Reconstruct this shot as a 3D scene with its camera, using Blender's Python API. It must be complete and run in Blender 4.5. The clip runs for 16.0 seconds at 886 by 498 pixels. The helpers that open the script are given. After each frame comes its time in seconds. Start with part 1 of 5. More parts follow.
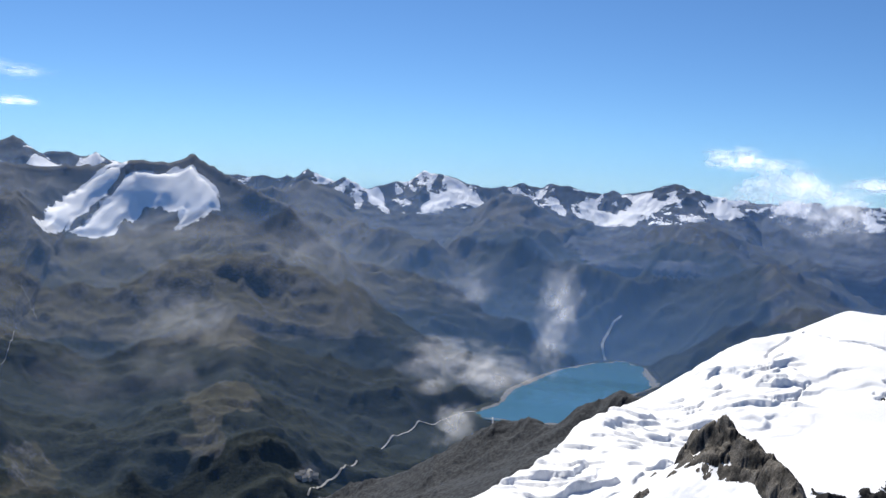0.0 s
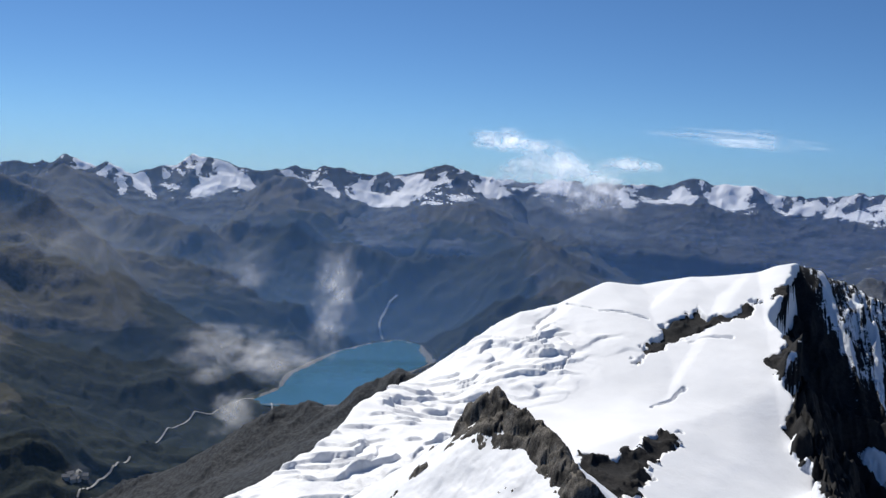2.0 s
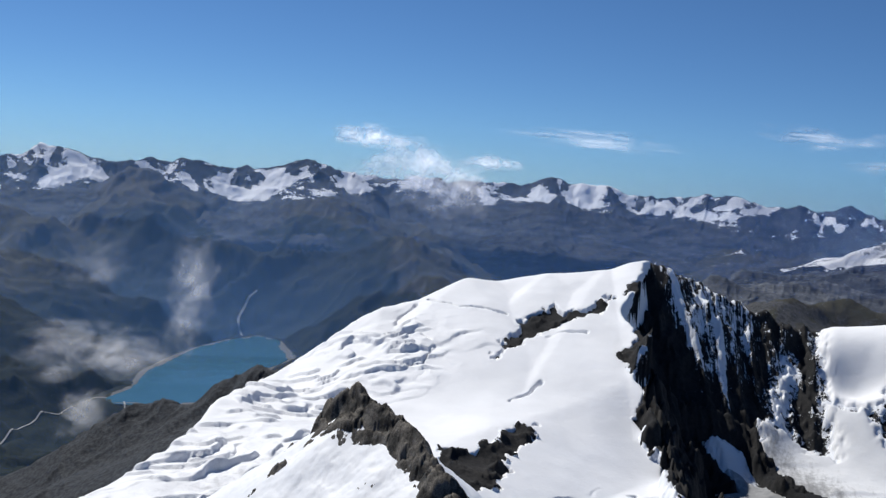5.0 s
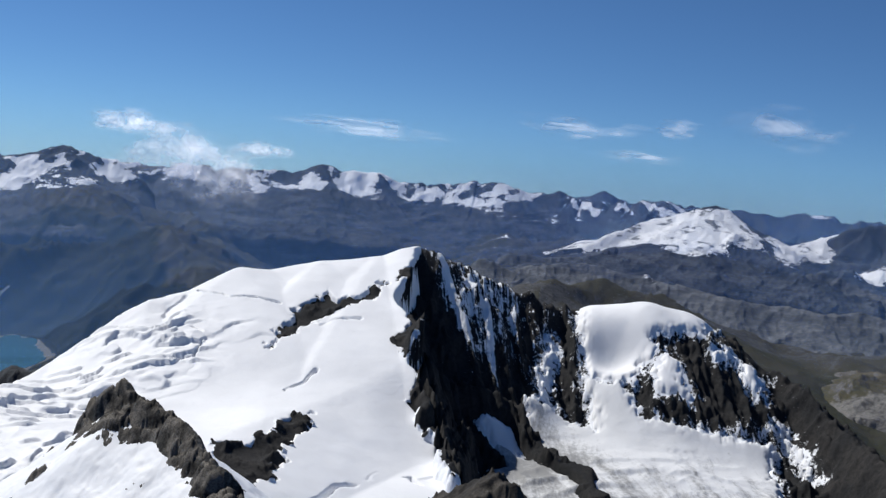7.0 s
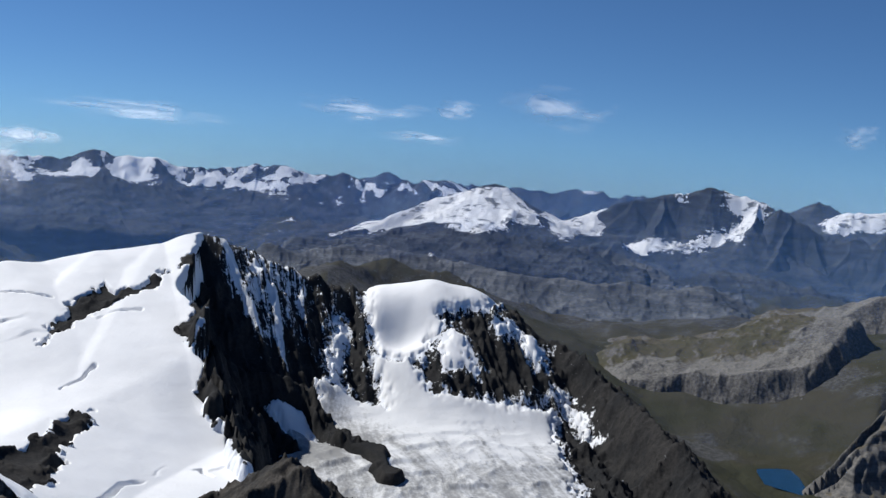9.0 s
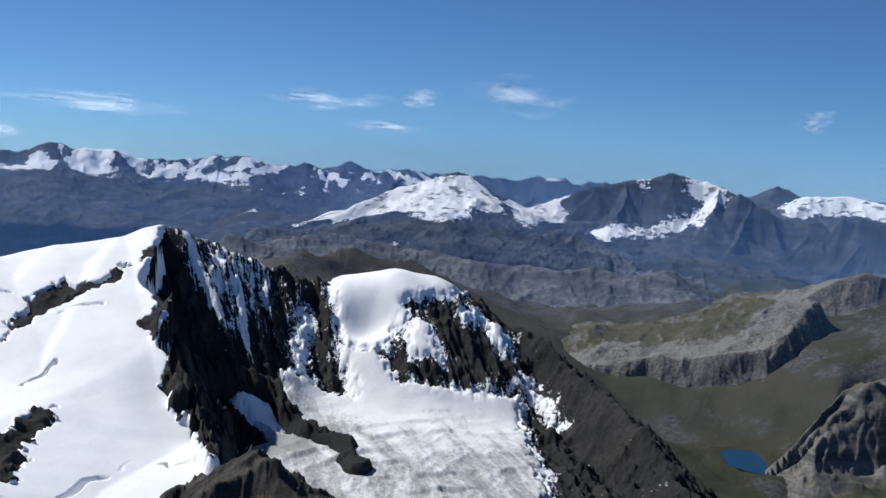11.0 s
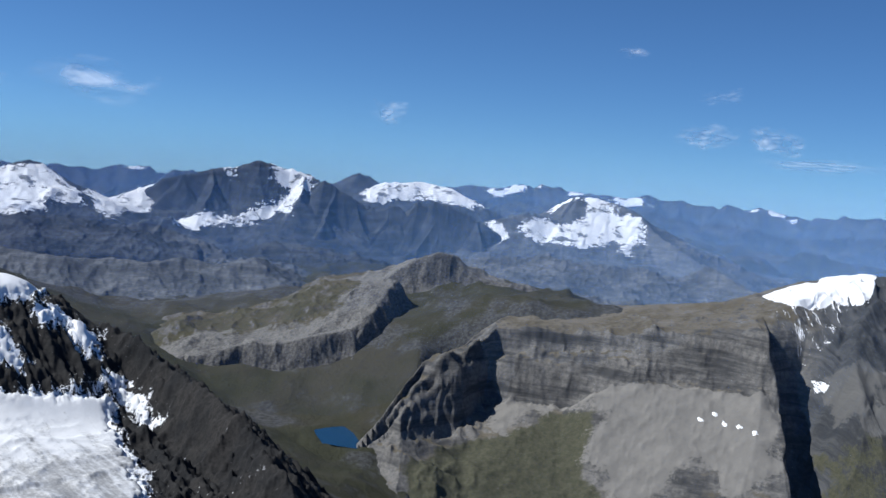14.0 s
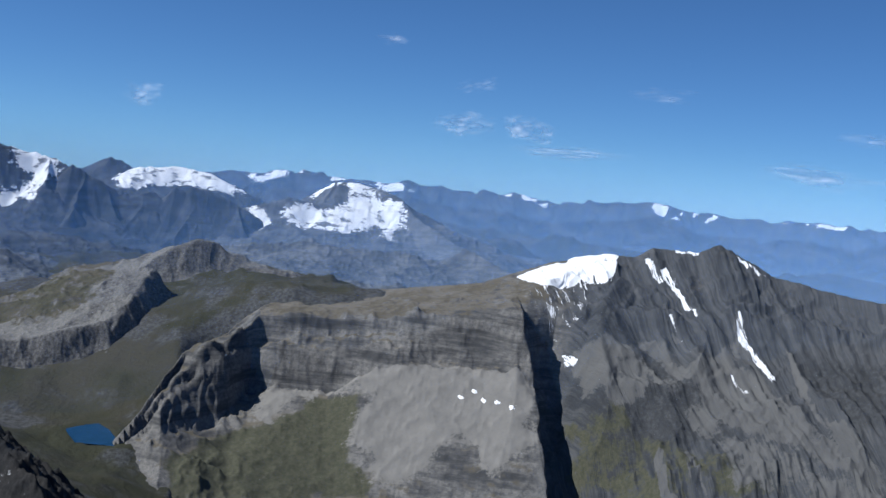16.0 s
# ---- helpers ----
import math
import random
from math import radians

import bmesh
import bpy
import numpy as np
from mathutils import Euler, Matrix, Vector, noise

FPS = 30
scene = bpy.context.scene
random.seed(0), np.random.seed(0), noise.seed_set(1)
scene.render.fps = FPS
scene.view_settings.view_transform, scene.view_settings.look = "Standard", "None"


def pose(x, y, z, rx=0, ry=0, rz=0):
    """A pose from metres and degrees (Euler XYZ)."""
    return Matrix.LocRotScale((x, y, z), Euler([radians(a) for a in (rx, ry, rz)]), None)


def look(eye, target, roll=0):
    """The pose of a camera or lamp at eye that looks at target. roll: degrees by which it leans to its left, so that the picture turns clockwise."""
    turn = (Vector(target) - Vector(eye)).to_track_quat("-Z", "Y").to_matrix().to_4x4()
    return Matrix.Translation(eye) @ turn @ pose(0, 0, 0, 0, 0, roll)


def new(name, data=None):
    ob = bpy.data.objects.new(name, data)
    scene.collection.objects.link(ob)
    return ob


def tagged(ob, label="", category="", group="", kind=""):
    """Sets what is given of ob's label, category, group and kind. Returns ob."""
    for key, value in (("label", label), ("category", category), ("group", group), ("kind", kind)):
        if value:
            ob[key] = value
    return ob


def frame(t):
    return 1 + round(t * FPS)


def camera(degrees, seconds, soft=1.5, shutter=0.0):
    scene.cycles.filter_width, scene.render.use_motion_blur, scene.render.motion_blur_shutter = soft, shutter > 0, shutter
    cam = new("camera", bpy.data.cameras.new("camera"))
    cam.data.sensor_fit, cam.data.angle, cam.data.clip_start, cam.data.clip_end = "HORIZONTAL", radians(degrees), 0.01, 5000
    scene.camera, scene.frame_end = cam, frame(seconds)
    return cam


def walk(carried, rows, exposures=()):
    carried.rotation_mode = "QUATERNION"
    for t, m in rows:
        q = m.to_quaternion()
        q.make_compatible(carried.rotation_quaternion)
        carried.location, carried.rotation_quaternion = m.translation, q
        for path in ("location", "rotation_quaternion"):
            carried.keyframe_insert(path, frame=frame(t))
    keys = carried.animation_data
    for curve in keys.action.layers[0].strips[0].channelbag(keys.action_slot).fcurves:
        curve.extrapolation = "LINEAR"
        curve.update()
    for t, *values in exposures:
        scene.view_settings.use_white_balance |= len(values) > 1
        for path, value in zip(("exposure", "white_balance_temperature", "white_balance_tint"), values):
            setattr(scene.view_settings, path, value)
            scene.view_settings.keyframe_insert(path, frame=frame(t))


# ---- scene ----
# A summit panorama. The eye stands on a peak at 1000 m; distances beyond the near peaks
# are drawn closer together, so that the whole horizon lies within 5 km.
EYE = 1000.0
cam = camera(47.69, 16.0, 1.4)
TURNS = [
    (0.0, 83.255, -2.977, 0.352),
    (0.5, 83.156, -2.983, -4.107),
    (1.0, 83.019, -2.946, -7.651),
    (1.5, 82.916, -2.902, -10.467),
    (2.0, 82.893, -2.890, -12.569),
    (2.5, 82.924, -3.031, -14.021),
    (3.0, 83.000, -3.260, -15.279),
    (3.5, 83.060, -3.482, -16.536),
    (3.7, 83.108, -3.598, -17.129),
    (5.8, 83.161, -4.159, -23.840),
    (6.0, 83.200, -4.052, -25.138),
    (6.5, 83.335, -4.495, -28.909),
    (7.0, 83.437, -4.780, -33.352),
    (7.5, 83.534, -4.856, -37.928),
    (8.0, 83.547, -4.749, -41.976),
    (8.5, 83.560, -4.485, -44.611),
    (8.7, 83.561, -4.384, -45.237),
    (10.8, 82.600, -3.796, -47.107),
    (11.0, 82.870, -3.642, -47.848),
    (11.5, 83.410, -3.569, -50.755),
    (12.0, 83.598, -3.760, -54.043),
    (12.5, 83.565, -3.802, -57.361),
    (13.0, 83.572, -3.870, -61.310),
    (13.5, 83.670, -4.083, -66.045),
    (14.0, 83.794, -4.325, -71.120),
    (14.5, 83.995, -4.832, -76.097),
    (15.0, 84.063, -4.954, -80.523),
    (15.5, 84.047, -4.889, -83.203),
    (16.0, 84.040, -4.921, -84.656),
]
EXPOSURES = [(0.0, 0.1, 6650, 9), (1.0, -0.1, 6600, 9), (2.0, -0.25, 6550, 9), (3.5, -0.33, 6500, 9), (7.0, -0.37, 6450, 9), (11.0, -0.2, 6350, 8), (13.5, -0.08, 6200, 8), (16.0, -0.11, 6020, 8)]
walk(cam, [(t, pose(-0.3 * math.sin(radians(rz)), 0.3 * math.cos(radians(rz)), EYE, rx, ry, rz)) for t, rx, ry, rz in TURNS], EXPOSURES)

# ---- light ----
SUN_BEARING, SUN_HEIGHT = -19.0, 48.0
world = bpy.data.worlds.new("sky")
scene.world = world
scene.cycles.transparent_max_bounces = 32
world.use_nodes = True
wn = world.node_tree.nodes
sky = wn.new("ShaderNodeTexSky")
sky.sky_type, sky.sun_disc = "NISHITA", False
sky.sun_elevation, sky.sun_rotation = radians(SUN_HEIGHT), radians(SUN_BEARING)
sky.altitude, sky.air_density, sky.dust_density, sky.ozone_density = 3000, 0.85, 0.4, 3.0
wn["Background"].inputs["Strength"].default_value = 0.098
tint = wn.new("ShaderNodeMix")
tint.data_type, tint.blend_type = "RGBA", "MULTIPLY"
tint.inputs["Factor"].default_value = 1.0
tint.inputs[7].default_value = (0.56, 0.81, 1.04, 1)
world.node_tree.links.new(sky.outputs[0], tint.inputs[6])
# seen from this high the horizon dips
around, dip_, unit = wn.new("ShaderNodeTexCoord"), wn.new("ShaderNodeVectorMath"), wn.new("ShaderNodeVectorMath")
dip_.operation, unit.operation = "ADD", "NORMALIZE"
dip_.inputs[1].default_value = (0, 0, 0.05)
world.node_tree.links.new(around.outputs["Generated"], dip_.inputs[0])
world.node_tree.links.new(dip_.outputs[0], unit.inputs[0])
world.node_tree.links.new(unit.outputs[0], sky.inputs["Vector"])
world.node_tree.links.new(tint.outputs[2], wn["Background"].inputs["Color"])
sun_data = bpy.data.lights.new("sun", "SUN")
sun_data.energy, sun_data.angle, sun_data.color = 5.6, radians(0.53), (1.0, 0.97, 0.92)
sun = new("sun", sun_data)
sb, sh = radians(SUN_BEARING), radians(SUN_HEIGHT)
SUN_DIR = Vector((math.sin(sb) * math.cos(sh), math.cos(sb) * math.cos(sh), math.sin(sh)))
sun.matrix_world = look(SUN_DIR * 2000 + Vector((0, 0, 1000)), (0, 0, 1000))

# ---- noise and terrain arithmetic ----
def lattice(ix, iy, seed):
    h = ix * np.uint32(374761393) + iy * np.uint32(668265263) + np.uint32((seed * 974634777) & 0xFFFFFFFF)
    h = (h ^ (h >> np.uint32(13))) * np.uint32(1274126177)
    return ((h ^ (h >> np.uint32(16))) & np.uint32(0xFFFF)).astype(np.float32) / np.float32(65535.0)


def value_noise(x, y, seed=0):
    x0, y0 = np.floor(x), np.floor(y)
    fx, fy = (x - x0).astype(np.float32), (y - y0).astype(np.float32)
    ix, iy = x0.astype(np.int64).astype(np.uint32), y0.astype(np.int64).astype(np.uint32)
    u, v = fx * fx * fx * (fx * (fx * 6 - 15) + 10), fy * fy * fy * (fy * (fy * 6 - 15) + 10)
    one = np.uint32(1)
    a, b = lattice(ix, iy, seed), lattice(ix + one, iy, seed)
    c, d = lattice(ix, iy + one, seed), lattice(ix + one, iy + one, seed)
    return 2 * ((a + (b - a) * u) * (1 - v) + (c + (d - c) * u) * v) - 1


def fbm(x, y, size, octaves=5, seed=0, gain=0.5):
    """Soft fractal noise, about -1 to 1, whose largest forms are size metres across."""
    out, amp, total = 0, 1.0, 0
    for o in range(octaves):
        c, s = math.cos(0.7 * o + seed), math.sin(0.7 * o + seed)
        out = out + amp * value_noise((c * x - s * y) / size + 17.3 * o, (s * x + c * y) / size - 9.1 * o, seed + o)
        total += amp
        amp *= gain
        size *= 0.5
    return out / total


def crags(x, y, size, octaves=5, seed=0, gain=0.55):
    """Sharp-crested fractal noise, 0 to 1."""
    out, amp, total, carry = 0, 1.0, 0, 1.0
    for o in range(octaves):
        c, s = math.cos(1.1 * o + seed), math.sin(1.1 * o + seed)
        n = 1 - np.abs(value_noise((c * x - s * y) / size + 5.7 * o, (s * x + c * y) / size + 3.3 * o, seed + o))
        n = n * n * carry
        carry = np.clip(n * 1.6, 0, 1)
        out = out + amp * n
        total += amp
        amp *= gain
        size *= 0.5
    return out / total


def cells(x, y, size, seed=0):
    """Broken blocks: a random number -1 to 1 for each block, a tilt across it, and the distance to its joints."""
    x, y = x / size, y / size
    ix, iy = np.floor(x), np.floor(y)
    first, second, pick, lean = np.full(x.shape, 9.0), np.full(x.shape, 9.0), np.zeros(x.shape), np.zeros(x.shape)
    for ox in (-1, 0, 1):
        for oy in (-1, 0, 1):
            jx, jy = (ix + ox).astype(np.int64).astype(np.uint32), (iy + oy).astype(np.int64).astype(np.uint32)
            dx, dy = x - (ix + ox + lattice(jx, jy, seed)), y - (iy + oy + lattice(jx, jy, seed + 1))
            d = np.hypot(dx, dy)
            near = d < first
            second = np.where(near, first, np.minimum(second, d))
            turn = 6.283 * lattice(jx, jy, seed + 3)
            pick = np.where(near, 2 * lattice(jx, jy, seed + 2) - 1, pick)
            lean = np.where(near, dx * np.cos(turn) + dy * np.sin(turn), lean)
            first = np.where(near, d, first)
    return pick, lean, second - first


def smooth(a, b, v):
    t = np.clip((v - a) / (b - a), 0, 1)
    return t * t * (3 - 2 * t)


def spot(bearing, angle, far):
    """A place fitted to the camera's view: bearing, angle above the level, chosen distance."""
    b = radians(bearing)
    return far * math.sin(b), far * math.cos(b), EYE + far * math.tan(radians(angle))


def spots(*rows):
    return np.array([spot(*r) for r in rows])


def along(x, y, line):
    """Distance to a line of spots, the line's height there, the side (1: to the left of its run) and the way along it."""
    best = np.full(x.shape, 1e18)
    height, side, way, firm, gone = np.zeros(x.shape), np.ones(x.shape), np.zeros(x.shape), np.zeros(x.shape), 0.0
    for p, q in zip(line[:-1], line[1:]):
        dx, dy = q[0] - p[0], q[1] - p[1]
        span = math.hypot(dx, dy)
        u = ((x - p[0]) * dx + (y - p[1]) * dy) / (span * span)
        t = np.clip(u, 0, 1)
        cross = (dx * (y - p[1]) - dy * (x - p[0])) / span
        d2 = (x - p[0] - t * dx) ** 2 + (y - p[1] - t * dy) ** 2
        near = d2 < best - 1e-3
        turn = near | ((d2 < best + 1e-3) & (np.abs(cross) > firm))
        side = np.where(turn, np.where(cross > 0, 1.0, -1.0), side)
        firm = np.where(turn, np.abs(cross), firm)
        height = np.where(near, p[2] + t * (q[2] - p[2]), height)
        way = np.where(near, gone + span * u, way)
        best = np.where(near, d2, best)
        gone += span
    return np.sqrt(best), height, side, way


def pieces(x, y, line):
    """For each stretch of a line: the distance to it, its height there, and the side, 1 left to -1 right."""
    for p, q in zip(line[:-1], line[1:]):
        dx, dy = q[0] - p[0], q[1] - p[1]
        span = math.hypot(dx, dy) + 1e-9
        t = np.clip(((x - p[0]) * dx + (y - p[1]) * dy) / (span * span), 0, 1)
        d = np.sqrt((x - p[0] - t * dx) ** 2 + (y - p[1] - t * dy) ** 2)
        cross = (dx * (y - p[1]) - dy * (x - p[0])) / span
        yield d, p[2] + t * (q[2] - p[2]), np.clip(1.3 * cross / (d + 1e-6), -1, 1)


def ridge(x, y, line, left, right, blunt=4.0):
    """A ridge that falls off at the slopes left and right of its run."""
    h = np.full(x.shape, -1e9)
    for d, z, s in pieces(x, y, line):
        h = np.maximum(h, z - (right + (left - right) * (0.5 + 0.5 * s)) * (np.sqrt(d * d + blunt * blunt) - blunt))
    return h


def cusp(x, y, line, left, right, reach=250.0, plain=0.1):
    """A ridge whose sides are steep at the crest and flatten out below."""
    h = np.full(x.shape, -1e9)
    for d, z, s in pieces(x, y, line):
        h = np.maximum(h, z - (right + (left - right) * (0.5 + 0.5 * s)) * reach * (1 - np.exp(-d / reach)) - plain * d)
    return h


def jagged(line, step, amp, seed):
    """A crest with the small peaks and notches between its given spots."""
    rng = random.Random(seed)
    out = [line[0]]
    for p, q in zip(line[:-1], line[1:]):
        n = max(1, round(math.hypot(q[0] - p[0], q[1] - p[1]) / step))
        for k in range(1, n + 1):
            off = rng.uniform(-amp, 0.6 * amp) if k < n else 0.0
            out.append(p + (q - p) * (k / n) + np.array([rng.uniform(-0.3, 0.3) * step * (k < n), rng.uniform(-0.3, 0.3) * step * (k < n), off]))
    return np.array(out)


def spur_lines(line, every, length, fall, seed, swing=1.0):
    """Side ridges that run down from a crest towards the summit the eye stands on."""
    rng = random.Random(seed)
    out, gone, due = [], 0.0, every * 0.5
    for p, q in zip(line[:-1], line[1:]):
        span = math.hypot(q[0] - p[0], q[1] - p[1])
        while due < gone + span:
            t = (due - gone) / span
            x, y, z = (p[k] + t * (q[k] - p[k]) for k in range(3))
            far = math.hypot(x, y)
            turn = math.atan2(-x, -y) + rng.uniform(-swing, swing)
            size = rng.choice((0.3, 0.45, 0.7, 1.0, 1.4)) * rng.uniform(0.85, 1.15)
            row = [(x, y, z - 4)]
            for k, drop in ((0.3, 0.42), (0.62, 0.72), (1.0, 1.0)):
                turn += rng.uniform(-0.35, 0.35)
                step = length * size * (k - (0, 0.3, 0.62)[len(row) - 1])
                x, y = x + step * math.sin(turn), y + step * math.cos(turn)
                row.append((x, y, z - 4 - fall * size * drop))
            out.append(np.array(row))
            due += every * rng.uniform(0.3, 1.7)
        gone += span
    return out


def spread(b, rows, column):
    return np.interp(b, [r[0] for r in rows], [r[column] for r in rows])


def loft(x, y, *lines):
    """Land laid over lines that follow one another from far to near; each is rows of bearing, angle and distance.
    Gives the height and how many lines have been passed."""
    b = np.degrees(np.arctan2(x, y)) + 0.22 * fbm(x, y, 60, 4, 17)
    r = np.hypot(x, y)
    rs = [spread(b, l, 2) for l in lines]
    zs = [EYE + q * np.tan(np.radians(spread(b, l, 1))) for l, q in zip(lines, rs)]
    h, place = zs[0], np.zeros(x.shape)
    for k in range(len(lines) - 1):
        t = np.clip((rs[k] - r) / (rs[k] - rs[k + 1]), 0, 1)
        h = np.where(r < rs[k], zs[k] + t * (zs[k + 1] - zs[k]), h)
        place = np.where(r < rs[k], k + t, place)
    return h, place


def valley(x, y, line, width, slope):
    d, z, _, _ = along(x, y, line)
    return z + slope * np.maximum(d - width, 0) + 0.00025 * np.maximum(d - width, 0) ** 2


def top(a, b, k=6.0):
    """The higher of two surfaces, blended over k metres."""
    t = np.clip(0.5 + 0.5 * (a - b) / k, 0, 1)
    return b + (a - b) * t + k * t * (1 - t)


def low(a, b, k=6.0):
    return -top(-a, -b, k)


def inside(x, y, outline):
    """Signed distance to a closed outline in plan, positive inside."""
    best, odd = np.full(x.shape, 1e18), np.zeros(x.shape, bool)
    for i in range(len(outline)):
        p, q = outline[i - 1], outline[i]
        dx, dy = q[0] - p[0], q[1] - p[1]
        t = np.clip(((x - p[0]) * dx + (y - p[1]) * dy) / (dx * dx + dy * dy + 1e-9), 0, 1)
        best = np.minimum(best, (x - p[0] - t * dx) ** 2 + (y - p[1] - t * dy) ** 2)
        cross = ((p[1] > y) != (q[1] > y)) & (x < (q[0] - p[0]) * (y - p[1]) / (q[1] - p[1] + 1e-9) + p[0])
        odd ^= cross
    return np.where(odd, 1, -1) * np.sqrt(best)


def blur(z, rounds):
    """Softens a grid of heights."""
    for _ in range(rounds):
        z = np.pad(z, 1, mode="edge")
        z = (z[1:-1, 1:-1] * 2 + z[:-2, 1:-1] + z[2:, 1:-1] + z[1:-1, :-2] + z[1:-1, 2:]) / 6
    return z


def fan(b0, b1, nb, r0, r1, nr):
    """A grid fanned round the camera: nb bearings (0: close together on the open side, wide apart behind), nr
    distances, closer together near the eye.
    """
    b = np.radians(np.linspace(b0, b1, nb) if nb else np.concatenate([np.linspace(b0, -40, 60), np.linspace(-39.8, 124.8, 1000), np.linspace(125, b1, 30)]))[None, :]
    r = (r0 * (r1 / r0) ** np.linspace(0, 1, nr))[:, None]
    return r * np.sin(b), r * np.cos(b)


def sheet(name, x, y, z, material, keep=None, parent=None, **marks):
    """One mesh over a grid of places; keep: which of its places are wanted; marks: one number a place, for the material."""
    nr, nb = x.shape
    idx = np.arange(nr * nb).reshape(nr, nb)
    quads = np.stack([idx[:-1, :-1], idx[:-1, 1:], idx[1:, 1:], idx[1:, :-1]], -1).reshape(-1, 4)
    if keep is not None:
        quads = quads[keep.ravel()[quads].any(1)]
    used = np.unique(quads)
    lookup = np.zeros(nr * nb, np.int32)
    lookup[used] = np.arange(len(used))
    quads = lookup[quads].astype(np.int32)
    co = np.stack([x, y, z], -1).reshape(-1, 3)[used].astype(np.float32)
    me = bpy.data.meshes.new(name)
    me.vertices.add(len(co))
    me.vertices.foreach_set("co", co.ravel())
    me.loops.add(quads.size)
    me.loops.foreach_set("vertex_index", quads.ravel())
    me.polygons.add(len(quads))
    me.polygons.foreach_set("loop_start", np.arange(0, quads.size, 4, dtype=np.int32))
    me.polygons.foreach_set("use_smooth", np.ones(len(quads), bool))
    me.update(calc_edges=True)
    for key, v in marks.items():
        me.attributes.new(key, "FLOAT", "POINT").data.foreach_set("value", v.ravel()[used].astype(np.float32))
    me.materials.append(material)
    ob = new(name, me)
    ob.parent = parent
    return ob


def ribs(x, y, line, size, seed, reach=5.0):
    """Ribs and gullies that run down from a ridge, 0 to 1."""
    d, _, _, way = along(x, y, line)
    bend = 0.35 * size * fbm(x, y, size * 3, 3, seed + 9)
    return crags(way + bend + 0.2 * d, d / reach + 400, size, 5, seed)


def trench(x, y, path, width):
    """1 along a crevasse, 0 away from it."""
    d = np.full(x.shape, 1e18)
    for p, q in zip(path[:-1], path[1:]):
        dx, dy = q[0] - p[0], q[1] - p[1]
        t = np.clip(((x - p[0]) * dx + (y - p[1]) * dy) / (dx * dx + dy * dy + 1e-9), 0, 1)
        d = np.minimum(d, (x - p[0] - t * dx) ** 2 + (y - p[1] - t * dy) ** 2)
    return smooth(width, width * 0.3, np.sqrt(d) + 0.6 * width * fbm(x, y, 14, 3, 5))


def part(name, bm, material, parent, label=""):
    me = bpy.data.meshes.new(name)
    bm.to_mesh(me)
    bm.free()
    me.materials.append(material)
    ob = new(name, me)
    ob.parent = parent
    return tagged(ob, label)


